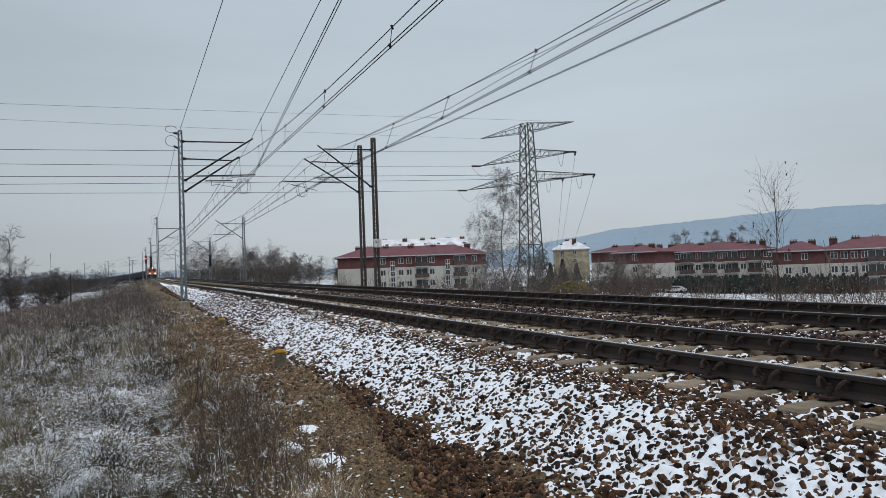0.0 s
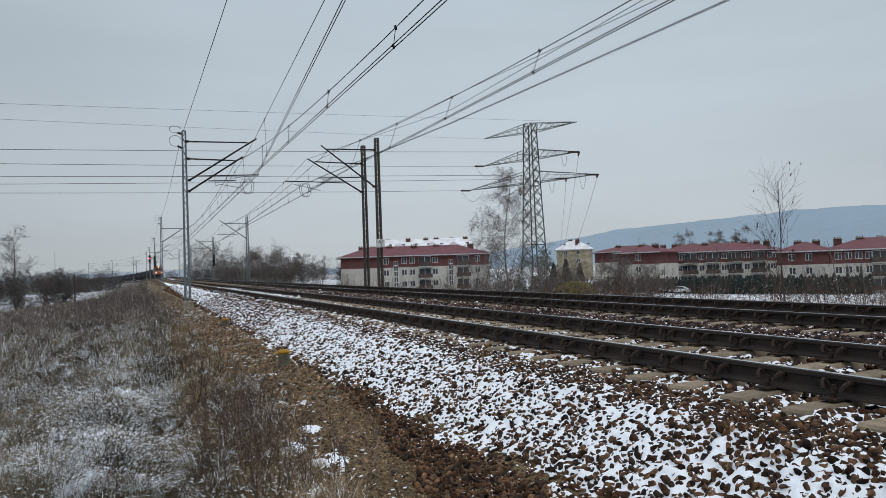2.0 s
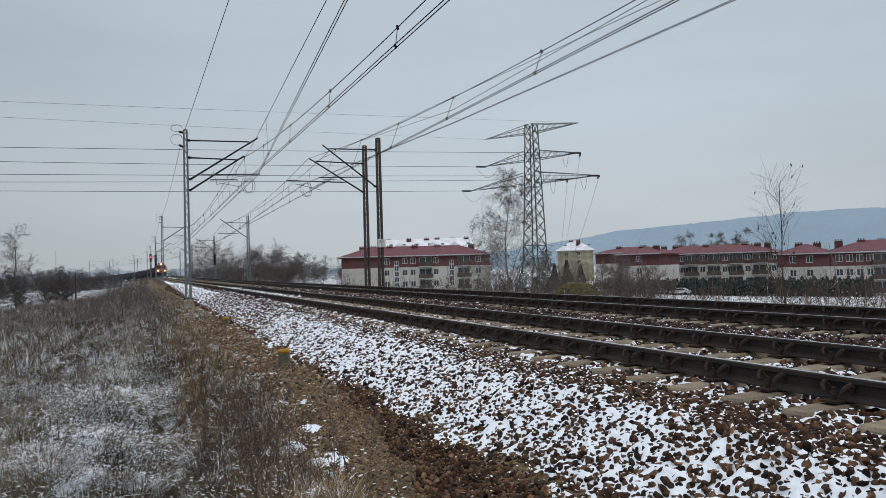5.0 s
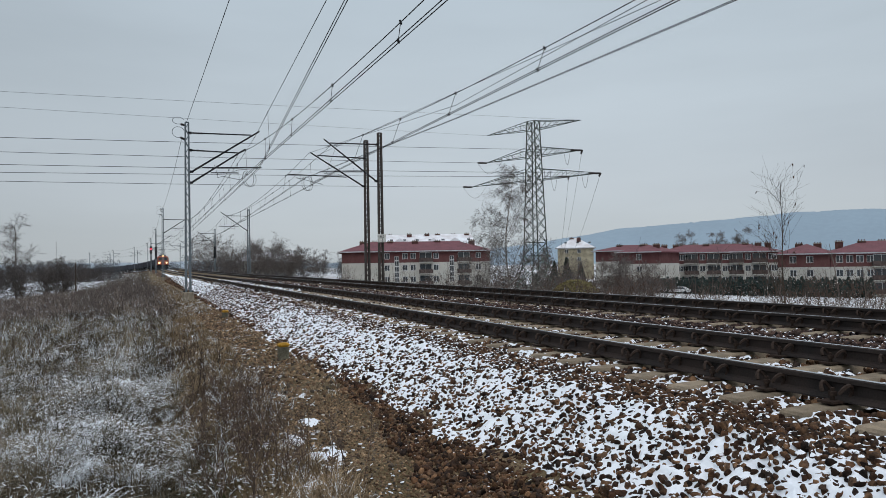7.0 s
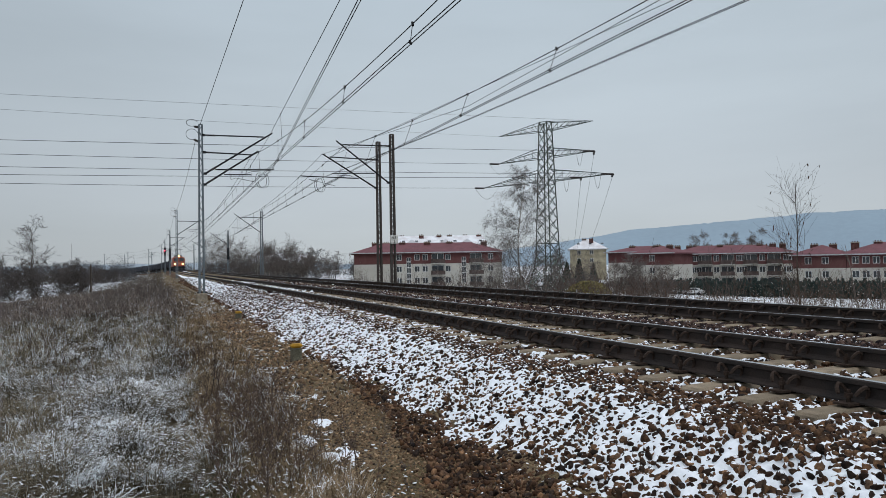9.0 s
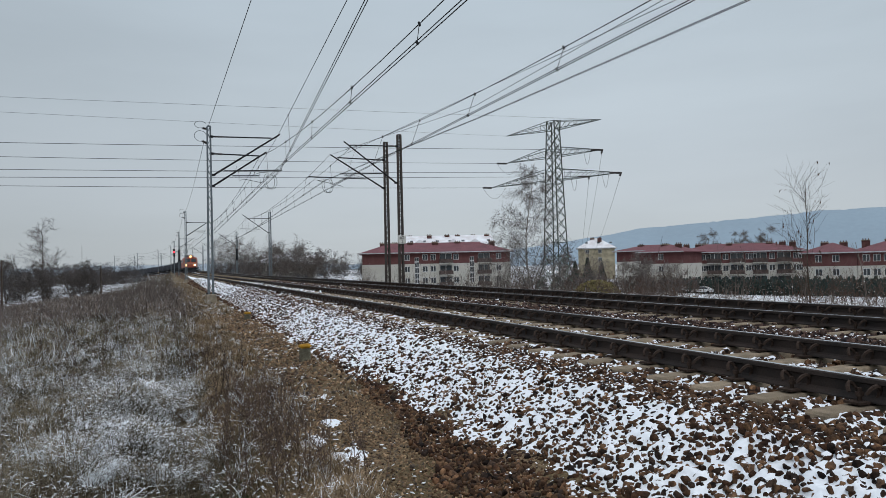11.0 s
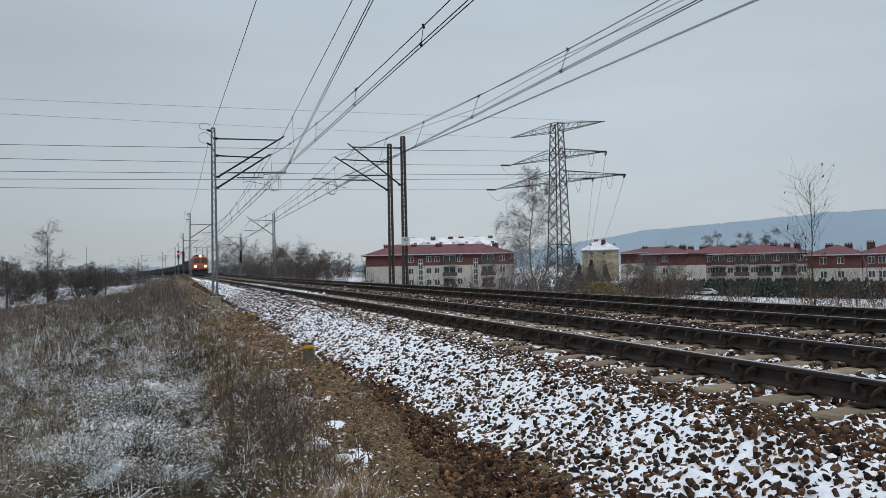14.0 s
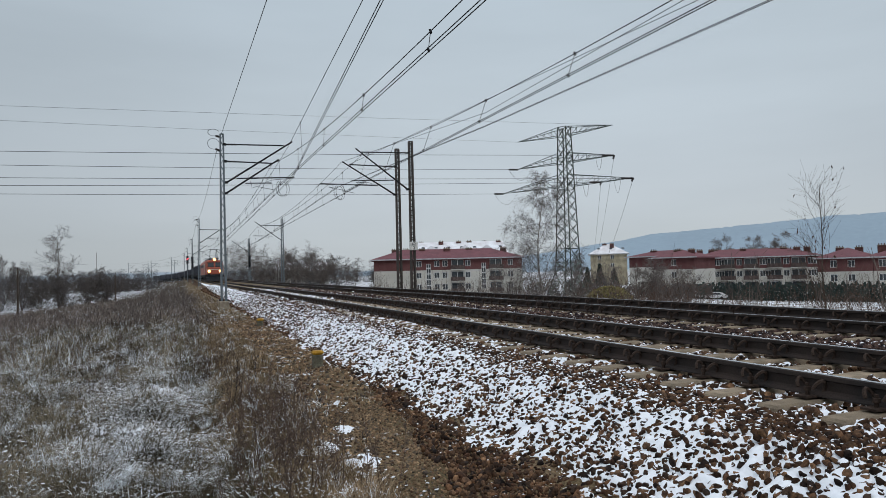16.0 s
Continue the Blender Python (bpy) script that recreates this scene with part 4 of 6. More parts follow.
    for x in dormers:
        y0 = depth * 0.12
        zb = low + (zr - low) * 0.24
        dm = raw("dormer", [(x * w - 2.6, y0, zb), (x * w + 2.6, y0, zb), (x * w, y0, zb + 1.7), (x * w, depth * 0.42, zb + 1.7), (x * w - 2.6, depth * 0.3, zb), (x * w + 2.6, depth * 0.3, zb)],
                 [(0, 1, 2), (0, 2, 3, 4), (2, 1, 5, 3)], roof, rf)
        part("dormer_front", cube(x * w - 1.6, y0 - 0.1, zb - 0.3, x * w + 1.6, y0 - 0.01, zb + 0.6), REDWALL, dm)
    for k in range(skylights):
        x = w * (k + 0.7) / skylights
        s = 0.5
        z_a = low + (zr - low) * (s - 0.06)
        z_b = low + (zr - low) * (s + 0.08)
        y_a, y_b = -o + (depth / 2 + o) * (s - 0.06), -o + (depth / 2 + o) * (s + 0.08)
        raw("skylight", [(x - 0.5, y_a, z_a + 0.08), (x + 0.5, y_a, z_a + 0.08), (x + 0.5, y_b, z_b + 0.08), (x - 0.5, y_b, z_b + 0.08)], [(0, 1, 2, 3)], PANE, rf)
    return t


pylon()
block("apartment_building", (43.6, 166.4), (78.8, 156.3), 14, -5.2, 4.35, 6.9, "three-storey cream apartment house with dark red upper storey and red roof",
      windows=(0.30, 0.42, 0.475, 0.63, 0.92), balconies=(0.56, 0.82), stairs=(0.365, 0.737), chimneys=(0.14, 0.22, 0.33, 0.5, 0.66, 0.9), dormers=())
block("apartment_building", (66.3, 204.5), (93.0, 195.3), 18, -5.2, 6.6, 10.6, "large house behind with snow-covered dormered roof", windows=(0.1, 0.3, 0.5, 0.7, 0.9), roof=SNOWROOF,
      chimneys=(0.08, 0.3, 0.5, 0.62, 0.8, 0.95), dormers=(0.19, 0.56, 0.8), skylights=7, hip=False)
block("apartment_building", (112.4, 159.3), (118.3, 143.5), 10, -6.8, 3.8, 5.3, "cream apartment house gable end with red hipped roof", windows=(0.55,), chimneys=(0.3, 0.7))
block("apartment_building", (105.6, 140.0), (110.2, 131.0), 12, -6.8, 3.15, 4.9, "cream apartment house end with low red hipped roof", windows=(0.5,), chimneys=(0.35, 0.75))
block("apartment_building", (120.4, 144.6), (141.3, 124.4), 14, -7.0, 2.9, 5.0, "long cream apartment house with balconies and red roof", windows=(0.03, 0.21, 0.25, 0.39, 0.57, 0.61, 0.75, 0.93, 0.97),
      balconies=(0.12, 0.3, 0.48, 0.66, 0.84), chimneys=(0.06, 0.16, 0.22, 0.33, 0.42, 0.5, 0.6, 0.66, 0.74, 0.84, 0.92))
block("apartment_building", (123.8, 109.8), (129.3, 101.6), 14, -7.2, 1.95, 4.1, "cream apartment house front with red hipped roof beside the hedge", windows=(0.3, 0.62), chimneys=(0.35, 0.7))
block("apartment_building", (129.6, 101.7), (148.0, 83.2), 14, -7.2, 1.95, 4.4, "long apartment house with red upper storey and many windows", windows=(0.06, 0.13, 0.2, 0.27, 0.42, 0.5, 0.58, 0.72, 0.8, 0.88, 0.95),
      balconies=(0.345, 0.65), chimneys=(0.1, 0.25, 0.4, 0.55, 0.7))
block("house", (138.6, 220.0), (149.4, 213.0), 11, -5.2, 6.2, 9.9, "tall yellow house with snowy hipped roof", windows=(0.25, 0.6), roof=SNOWROOF, wall=BRIGHTYELLOW, band=False, chimneys=(0.4, 0.6), skylights=3)
block("house", (148.0, 205.0), (158.0, 196.0), 9, -5.2, 1.2, 5.4, "small house with snowy gabled roof", windows=(0.5,), roof=SNOWROOF, wall=REDWALL, band=False, hip=False, chimneys=(0.7,))
for x, y in ((137.5, 91.5), (142.5, 88.0)):
    block("shed", (x, y), (x + 4.6, y + 0.5), 6, -7.2, -4.0, -2.0, "small red-roofed garage with dark door", windows=(0.5,), band=False, hip=False)
block("house", (30.5, 262.0), (40.0, 258.0), 9, -3.5, 3.0, 6.6, "distant house with snowy gabled roof", windows=(0.3, 0.7), roof=SNOWROOF, band=False, hip=False, chimneys=(0.3,))
block("house", (42.0, 266.0), (50.0, 263.0), 9, -3.5, 2.6, 6.0, "distant house with snowy gabled roof", windows=(0.3, 0.7), roof=SNOWROOF, band=False, hip=False, chimneys=(0.6,))

# ---- hills far behind ----
def hill(name, spine, color, label):
    """A long wooded ridge: spine of (x, y, height), with an uneven top; color holds the haze too."""
    v, f = [], []
    n = 160
    for i in range(n + 1):
        k = i / n * (len(spine) - 1)
        j = min(int(k), len(spine) - 2)
        p = Vector(spine[j]).lerp(Vector(spine[j + 1]), k - j)
        top = p.z + 3.0 * noise.noise((i * 0.9, 0, 3)) + 5 * noise.noise((i * 0.12, 5, 0))
        out = Vector((p.x, p.y, 0)).normalized()
        for d, h in ((-500, -5), (-260, top * 0.45), (-90, top * 0.85), (0, top), (500, -5)):
            q = Vector((p.x, p.y, 0)) + out * d
            v.append((q.x, q.y, h))
    for i in range(n):
        f += [(i * 5 + k, (i + 1) * 5 + k, (i + 1) * 5 + k + 1, i * 5 + k + 1) for k in range(4)]
    m = material(name + "_hazed_wood", color, 1.0, 0, 0.03, 0.004, 0.05, 0, alt=tuple(c * 0.95 for c in color))
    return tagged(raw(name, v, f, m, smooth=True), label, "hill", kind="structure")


# the pale blue of distance haze is put into both ridge colours
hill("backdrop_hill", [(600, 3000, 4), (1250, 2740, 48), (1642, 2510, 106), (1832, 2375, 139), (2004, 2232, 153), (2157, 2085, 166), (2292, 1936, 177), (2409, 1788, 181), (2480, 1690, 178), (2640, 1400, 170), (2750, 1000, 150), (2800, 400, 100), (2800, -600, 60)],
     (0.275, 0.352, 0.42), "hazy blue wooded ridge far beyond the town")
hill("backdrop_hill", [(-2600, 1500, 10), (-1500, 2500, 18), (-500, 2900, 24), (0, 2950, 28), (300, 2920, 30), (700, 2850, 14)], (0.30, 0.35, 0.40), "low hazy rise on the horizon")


# ---- trees ----
def branches(bars, twigs, p, d, length, r, level, rng, droop, split, wander=0.22, sides=5, fine=0.01):
    """One limb in short bent pieces, with side limbs, down to twigs."""
    n = 4 if level > 1 else 3 if level else 1
    out = bars if level > 1 else twigs
    for i in range(n):
        d = (d + Vector((rng.uniform(-wander, wander), rng.uniform(-wander, wander), rng.uniform(-wander, wander) * 0.6 - droop * (4 - level) * 0.12))).normalized()
        q = p + d * (length / n)
        r1 = max(r * (0.82 if i < n - 1 else 0.7), fine)
        r = max(r, fine)
        out.add(p, q, r, r1, sides if level > 2 else 3, False)
        if level > 0 and (i > 0 or level < 3):
            for _ in range(split):
                a = rng.uniform(0, 2 * math.pi)
                s = d.orthogonal().normalized()
                s = (Matrix.Rotation(a, 3, d) @ s)
                k = rng.uniform(0.45, 0.95)
                nd = (d * k + s * rng.uniform(0.5, 0.9)).normalized()
                branches(bars, twigs, p.lerp(q, rng.random()), nd, length * rng.uniform(0.42, 0.62), r1 * rng.uniform(0.4, 0.6), level - 1, rng, droop, split, wander, sides, fine)
        p, r = q, r1


def bare_tree(name, at, height, label, seed, bark, twig, levels=3, trunk=0.35, droop=0.0, split=2, spread=0.75, stems=1, girth=0.016, leaves=0, group="bare trees", fine=None, crown=False):
    """A leafless tree: trunk, limbs, fine twigs."""
    rng = random.Random(seed)
    fine = fine or 0.00005 * math.hypot(at[0], at[1])
    t = thing(name, at, label, "shrub" if stems > 2 else "tree", group)
    b, tw = Bars(), Bars()
    for s in range(stems):
        lean = Vector((rng.uniform(-1, 1), rng.uniform(-1, 1), 0)) * (0.06 if stems == 1 else 0.55 * spread)
        d = (Vector((0, 0, 1)) + lean).normalized()
        p = Vector((lean.x * 0.3, lean.y * 0.3, -0.1))
        h = height * (1 if stems == 1 else rng.uniform(0.7, 1.0))
        if crown:
            h *= 0.62
        r = h * girth * (1.0 if stems == 1 else 0.6)
        n = 9 if stems == 1 else 6
        for i in range(n):
            d = (d + Vector((rng.uniform(-0.07, 0.07), rng.uniform(-0.07, 0.07), 0.03))).normalized()
            if stems == 1:
                d = (d - Vector((p.x, p.y, 0)) * (1.2 / h)).normalized()
            q = p + d * (h / n)
            r1 = max(r * 0.83, fine)
            b.add(p, q, r, r1, 7, False)
            k = (i + 1) / n
            if k > trunk:
                for _ in range(split + (1 if stems == 1 else 0)):
                    a = rng.uniform(0, 2 * math.pi)
                    side = Vector((math.cos(a), math.sin(a), 0))
                    nd = (d * rng.uniform(0.35, 0.9) + side * spread).normalized()
                    ln = h * rng.uniform(0.25, 0.38) * (1.15 - 0.65 * k) if not crown else h * rng.uniform(0.48, 0.66) * (0.75 + 0.3 * k)
                    branches(b, tw, p.lerp(q, rng.random()), nd, ln, r1 * rng.uniform(0.35, 0.55), levels - 1, rng, droop, split, fine=fine)
            p, r = q, r1
    b.done("trunk", bark, t)
    tagged(tw.done("twig_spray", twig, t), kind="stuff")
    if leaves:
        lv, lf = [], []
        for _ in range(leaves):
            c = rng.choice(tw.v)
            e = Vector((rng.uniform(-1, 1), rng.uniform(-1, 1), rng.uniform(-0.4, 0.4))).normalized() * 0.075
            g = Vector((rng.uniform(-0.05, 0.05), rng.uniform(-0.05, 0.05), -0.16))
            i = len(lv)
            lv += [tuple(c), tuple(c + e * 0.6 + g * 0.5), tuple(c + g * 1.3), tuple(c - e * 0.6 + g * 0.5)]
            lf.append((i, i + 1, i + 2, i + 3))
        tagged(raw("dead_foliage", lv, lf, LEAF, t, "withered brown leaves"), kind="stuff")
    return t


LEAF = material("dead_leaf", (0.10, 0.055, 0.035), 0.9, 0, 0.3, 8, 30, 0)
CONIFER = material("conifer_green", (0.028, 0.045, 0.033), 0.95, 0, 0.3, 2, 12, 0)
HEDGE = material("hedge_green", (0.06, 0.086, 0.08), 0.95, 0, 0.3, 2, 12, 0)
WILLOW = material("willow_yellow", (0.21, 0.18, 0.08), 0.95, 0, 0.3, 2, 12, 0)
RUSSET = material("twig_russet", (0.155, 0.105, 0.085), 0.95, 0, 0.3, 3, 20, 0)
# twig brown paled towards grey, distance haze mixed into the colour
FARTWIG = material("far_twig_hazed", (0.19, 0.165, 0.155), 0.95, 0, 0.3, 3, 20, 0)

bare_tree("birch_tree", (47.6, 87.6, -5.0), 18.6, "leafless silver birch with drooping fine twigs beside the pylon", 8, BIRCH, BARKGREY, 4, 0.15, 0.45, 2, 0.6, 1, 0.011, fine=0.008)
bare_tree("sapling_tree", (33.9, 29.7, -4.6), 9.9, "slender leafless young tree with a few withered leaves", 11, BARK, BARK, 2, 0.26, -0.3, 3, 0.42, 1, 0.0085, 40, fine=0.004)
for x, y, h, sd in ((37.5, 29.5, 5.6, 21), (39.8, 29.0, 6.2, 22), (35.2, 31.0, 4.6, 23)):
    bare_tree("shrub", (x, y, -4.9), h, "thin leafless reddish shrub below the embankment", sd, BARKGREY, RUSSET, 2, 0.15, -0.1, 2, 0.5, 4, 0.009, 0, "bare shrubs")
for x, y, h, sd in ((55.6, 72.0, 7.6, 31), (58.3, 71.0, 7.0, 32), (53.4, 73.0, 6.4, 33), (57.0, 73.0, 7.4, 34)):
    bare_tree("shrub", (x, y, -5.2), h, "broad leafless brown shrub beside the apartment houses", sd, BARKGREY, FARTWIG, 3, 0.1, -0.1, 2, 0.75, 5, 0.01, 0, "bare shrubs", fine=0.0085)
for x, y, h, sd in ((41.5, 86, 8.0, 41), (44, 84, 7.0, 42), (50, 86, 8.5, 43), (53, 87, 7.5, 44), (57, 88, 7.5, 45), (48.5, 92, 10, 46), (60.5, 90, 8.0, 47)):
    bare_tree("shrub", (x, y, -5.1), h, "tangled leafless thicket at the pylon's foot", sd, BARKGREY, FARTWIG, 3, 0.1, 0.2, 2, 0.7, 5, 0.01, 0, "bare shrubs")
# wood beyond the far track
for x, y, h, sd, st in ((15.8, 188, 13.0, 51, 1), (25.0, 188, 13.2, 52, 2), (29.0, 190, 12.0, 53, 1), (33.5, 187, 11.0, 54, 2), (20.5, 192, 9.0, 55, 3), (37.5, 180, 8.2, 56, 4), (41.0, 176, 9.0, 57, 4), (45.0, 172, 7.0, 58, 5), (30.5, 182, 9, 59, 4),
                        (22.5, 184, 8.5, 60, 4), (12.5, 200, 8, 61, 4), (35.5, 192, 9, 62, 4), (27.0, 178, 7.0, 63, 5), (18.0, 182, 7.0, 64, 5), (33.0, 176, 7.5, 65, 5), (42.0, 186, 9.0, 66, 3)):
    bare_tree("bare_tree" if st < 3 else "shrub", (x, y, -2.2), h, "leafless grey-brown tree in the wood beside the line" if st < 3 else "leafless grey-brown bush in the wood beside the line", sd, BARKGREY, FARTWIG, 4 if st < 3 else 3, 0.3, 0.05, 2, 0.95, st, 0.016, crown=st < 4)
# trees over the field on the near side
# their twigs take the lighter grey bark colour in place of haze
for x, y, h, sd, st in ((-8.4, 88, 4.4, 71, 5), (-10.4, 90, 4.6, 72, 5), (-12.0, 86, 4.2, 73, 5), (-13.4, 90, 8.2, 74, 1), (-15.0, 88, 5.2, 75, 5), (-17.0, 90, 6.4, 76, 4), (-19.5, 92, 7.2, 77, 3), (-22.0, 95, 7.0, 78, 4), (-25.0, 98, 7.5, 79, 4), (-28.0, 96, 8, 80, 3)):
    bare_tree("bare_tree" if st < 3 else "shrub", (x, y, ground_z(x, y)), h, "leafless tree at the field's edge" if st < 3 else "dark leafless hawthorn bush at the field's edge", sd, BARK, BARKGREY, 3, 0.12, 0.1, 2, 0.9, st, 0.014, 0, "field trees", fine=0.0095)


def leafy(name, at, size, mat, label, category, seed, shape="round", n=900, group=""):
    """A dense plant: stem and a crown of many small tufts."""
    rng = random.Random(seed)
    t = thing(name, at, label, category, group)
    Bars().add((0, 0, -0.1), (0, 0, size[2] * 0.5), size[2] * 0.03 + 0.03, 0.03, 6).done("trunk", BARK, t)
    v, f = [], []
    for _ in range(n):
        k = rng.random()
        a = rng.uniform(0, 2 * math.pi)
        if shape == "cone":
            r = (1 - k) * (0.75 + 0.25 * rng.random()) + 0.03
            z = 0.06 + k * 0.94
        elif shape == "column":
            r, z = (1 - k ** 4) * rng.uniform(0.7, 1.0), k
        elif shape == "box":
            r, z = 1.0, k
        else:
            z = k
            r = math.sqrt(max(0.0, 1 - (2 * k - 1) ** 2)) * rng.uniform(0.75, 1.05)
        if shape == "box":
            c = Vector((rng.uniform(-1, 1) * size[0], rng.uniform(-1, 1) * size[1], z * size[2] * rng.uniform(0.9, 1.05)))
        else:
            c = Vector((r * math.cos(a) * size[0], r * math.sin(a) * size[1], z * size[2]))
        s = rng.uniform(0.5, 1.0) * 0.09 * max(size[2], 1.2)
        e = Vector((rng.uniform(-1, 1), rng.uniform(-1, 1), rng.uniform(-1, 1))).normalized() * s
        g = e.orthogonal().normalized() * s * 0.6 + Vector((0, 0, -0.2 * s))
        i = len(v)
        v += [tuple(c - e), tuple(c + g), tuple(c + e), tuple(c - g)]
        f.append((i, i + 1, i + 2, i + 3))
    tagged(raw("crown", v, f, mat, t), kind="stuff")
    return t


leafy("willow_bush", (55.1, 83.0, -5.2), (3.0, 3.0, 3.6), WILLOW, "round yellow-green willow bush beyond the tracks", "shrub", 5, "round", 1500)
for x, y, h, sd in ((127.5, 197, 7.5, 1), (124, 199, 6.5, 2), (131, 194, 6.0, 3), (68.0, 164, 2.6, 4), (70.5, 164.5, 3.0, 5), (73.5, 165, 2.2, 6), (76.5, 165.5, 3.0, 7)):
    leafy("conifer_tree", (x, y, -5.2), (h * 0.26, h * 0.26, h), CONIFER, "dark green conifer in a garden", "tree", 100 + sd, "cone", 500, "garden conifers")
for k in range(64):
    q = k / 63
    x, y = 103.0 + (121.0 - 103.0) * q, 129.0 - (129.0 - 87.0) * q
    h = 3.5 + 0.35 * math.sin(k * 2.3)
    leafy("hedge_thuja", (x, y, -6.4), (0.75, 0.75, h), HEDGE, "dark green thuja in a tall garden hedge", "hedge", 300 + k, "column", 300, "thuja hedge")


def far_wood(name, runs, mat, label, seed, size=0.55, thin=0.022):
    """A distant belt of bare wood: countless small sprays over rows of crowns."""
    rng = np.random.default_rng(seed)
    V, F, base = [], [], 0
    for (x0, y0), (x1, y1), z, h, count in runs:
        for _ in range(count):
            q = rng.random()
            cx, cy = x0 + (x1 - x0) * q + rng.normal(0, 3), y0 + (y1 - y0) * q + rng.normal(0, 4)
            hh = h * rng.uniform(0.55, 1.1)
            n = 300
            k = rng.random(n)
            a = rng.uniform(0, 2 * np.pi, n)
            r = hh * 0.36 * np.sqrt(np.maximum(0, 1 - (1.7 * k - 0.8) ** 2)) * rng.uniform(0.2, 1.0, n)
            c = np.stack([cx + r * np.cos(a), cy + r * np.sin(a), z + hh * k], -1)
            d = np.stack([np.cos(a) * 0.5, np.sin(a) * 0.5, rng.uniform(0.3, 1.2, n)], -1) * (size * (0.35 + hh / 14) * rng.uniform(0.4, 1.3, n))[:, None]
            s = np.cross(d, rng.normal(size=(n, 3)))
            s *= (thin * (1 + math.hypot(cx, cy) / 160) / np.linalg.norm(s, axis=1))[:, None]
            V.append(np.stack([c - s, c + s, c + d], 1).reshape(-1, 3))
            F.append(np.arange(base, base + 3 * n).reshape(-1, 3))
            base += 3 * n
    v, f = np.concatenate(V), np.concatenate(F)
    return tagged(raw(name, v.tolist(), f.tolist(), mat), label, "wood", kind="stuff")


# bluish grey in this colour stands in for haze over the bare wood
HAZEWOOD = material("far_wood_hazed", (0.135, 0.14, 0.15), 1.0, 0, 0.2, 0.05, 0.6, 0)
BROWNWOOD = material("far_wood_brown", (0.125, 0.105, 0.098), 1.0, 0, 0.2, 0.05, 0.6, 0)
far_wood("far_hazed_wood", [((-75, 150), (-30, 170), -2.9, 5.5, 60), ((-45, 210), (-12, 235), -2.6, 5.0, 60), ((-120, 260), (-20, 300), -2.8, 6.5, 90), ((-32, 240), (-18, 300), -2.6, 4.0, 40)], BROWNWOOD, "brown leafless wood beyond the snowy field", 4)
far_wood("far_hazed_wood", [((-200, 420), (-30, 430), -3, 9, 120), ((-400, 700), (0, 720), -3, 13, 120), ((0, 470), (120, 420), -4, 9, 130), ((14, 215), (45, 205), -3, 8.5, 110), ((-27, 250), (-10.5, 262), -3.0, 7.0, 40)], HAZEWOOD, "distant leafless wood on the horizon, tinted bluish for haze", 5)
far_wood("far_hazed_wood", [((150, 170), (175, 150), -6, 10, 10), ((92, 150), (104, 135), -6, 3.4, 24), ((60, 118), (96, 108), -5.2, 3.0, 50), ((30, 120), (60, 112), -5.2, 4.0, 40)], BROWNWOOD, "brown leafless trees between the houses", 6)
far_wood("bramble_thicket", [((21.5, 6), (25, 40), -4.5, 4.9, 120), ((17.5, 2), (20, 30), -3.6, 3.6, 80)], RUSSET, "tangled reddish brambles below the embankment", 8, 0.5, 0.007)
far_wood("field_thicket", [((-36, 96), (-15, 91), -2.6, 5.0, 16)], HAZEWOOD, "dark leafless thicket at the field's edge", 9, 0.6, 0.010)
far_wood("garden_shrubbery", [((72, 122), (106, 122), -5.4, 2.4, 60), ((84, 156), (108, 162), -5.4, 4.0, 40)], HEDGE, "dark green garden bushes beside the houses", 7)
for x, y, h, sd in ((144, 159, 14.5, 81), (150, 154, 14.0, 82), (155, 148, 14.5, 83), (129, 212, 12, 84)):
    bare_tree("bare_tree", (x, y, -6.5), h, "leafless tree rising behind the apartment houses", sd, BARKGREY, FARTWIG, 4, 0.25, 0.1, 2, 0.8, 1, 0.014)


# ---- parked cars ----
def parked_car(at, rz, mat, label):
    t = thing("parked_car", at, label, "car", "parked cars", rz=rz)
    bm = bmesh.new()
    vs = [[bm.verts.new((x, s * 0.86, z)) for x, z in ((-2.1, 0.35), (-2.1, 0.85), (-1.2, 0.95), (-0.5, 1.45), (0.9, 1.47), (1.7, 1.0), (2.1, 0.9), (2.1, 0.35))] for s in (-1, 1)]
    bm.faces.new(vs[0])
    bm.faces.new(vs[1][::-1])
    for i in range(8):
        bm.faces.new([vs[0][i], vs[1][i], vs[1][(i + 1) % 8], vs[0][(i + 1) % 8]])
    bmesh.ops.recalc_face_normals(bm, faces=bm.faces)
    bmesh.ops.bevel(bm, geom=bm.edges[:], offset=0.05, segments=1, affect="EDGES")
    body = part("body", bm, mat, t)
    for s in (-1, 1):
        raw("side_window", [(-0.95, s * 0.875, 1.0), (1.4, s * 0.875, 1.0), (0.85, s * 0.875, 1.38), (-0.45, s * 0.875, 1.38)], [(0, 1, 2, 3)], PANE, body)
        for x in (-1.3, 1.3):
            w = Bars().add((x, s * 0.72, 0.32), (x, s * 0.9, 0.32), 0.32, 0.32, 14).done("wheel", SKIRT_DARK, t)
    return t


SKIRT_DARK = material("tyre_rubber", (0.03, 0.03, 0.032), 0.8, 0, 0.1, 5, 30, 0)
CARWHITE = material("car_white", (0.7, 0.71, 0.72), 0.3, 0, 0.05, 3, 20, 0)
CARBLUE = material("car_blue", (0.06, 0.10, 0.20), 0.3, 0.2, 0.05, 3, 20, 0)
for x, y, rz, m, c in ((84.2, 124.1, 20, CARBLUE, "blue"), (87.5, 122.5, 25, CARWHITE, "white"), (101.5, 122.0, -50, CARWHITE, "white"), (104.5, 118.0, -55, CARWHITE, "white")):
    parked_car((x, y, ground_z(x, y)), rz, m, c + " car parked beside the apartment houses")


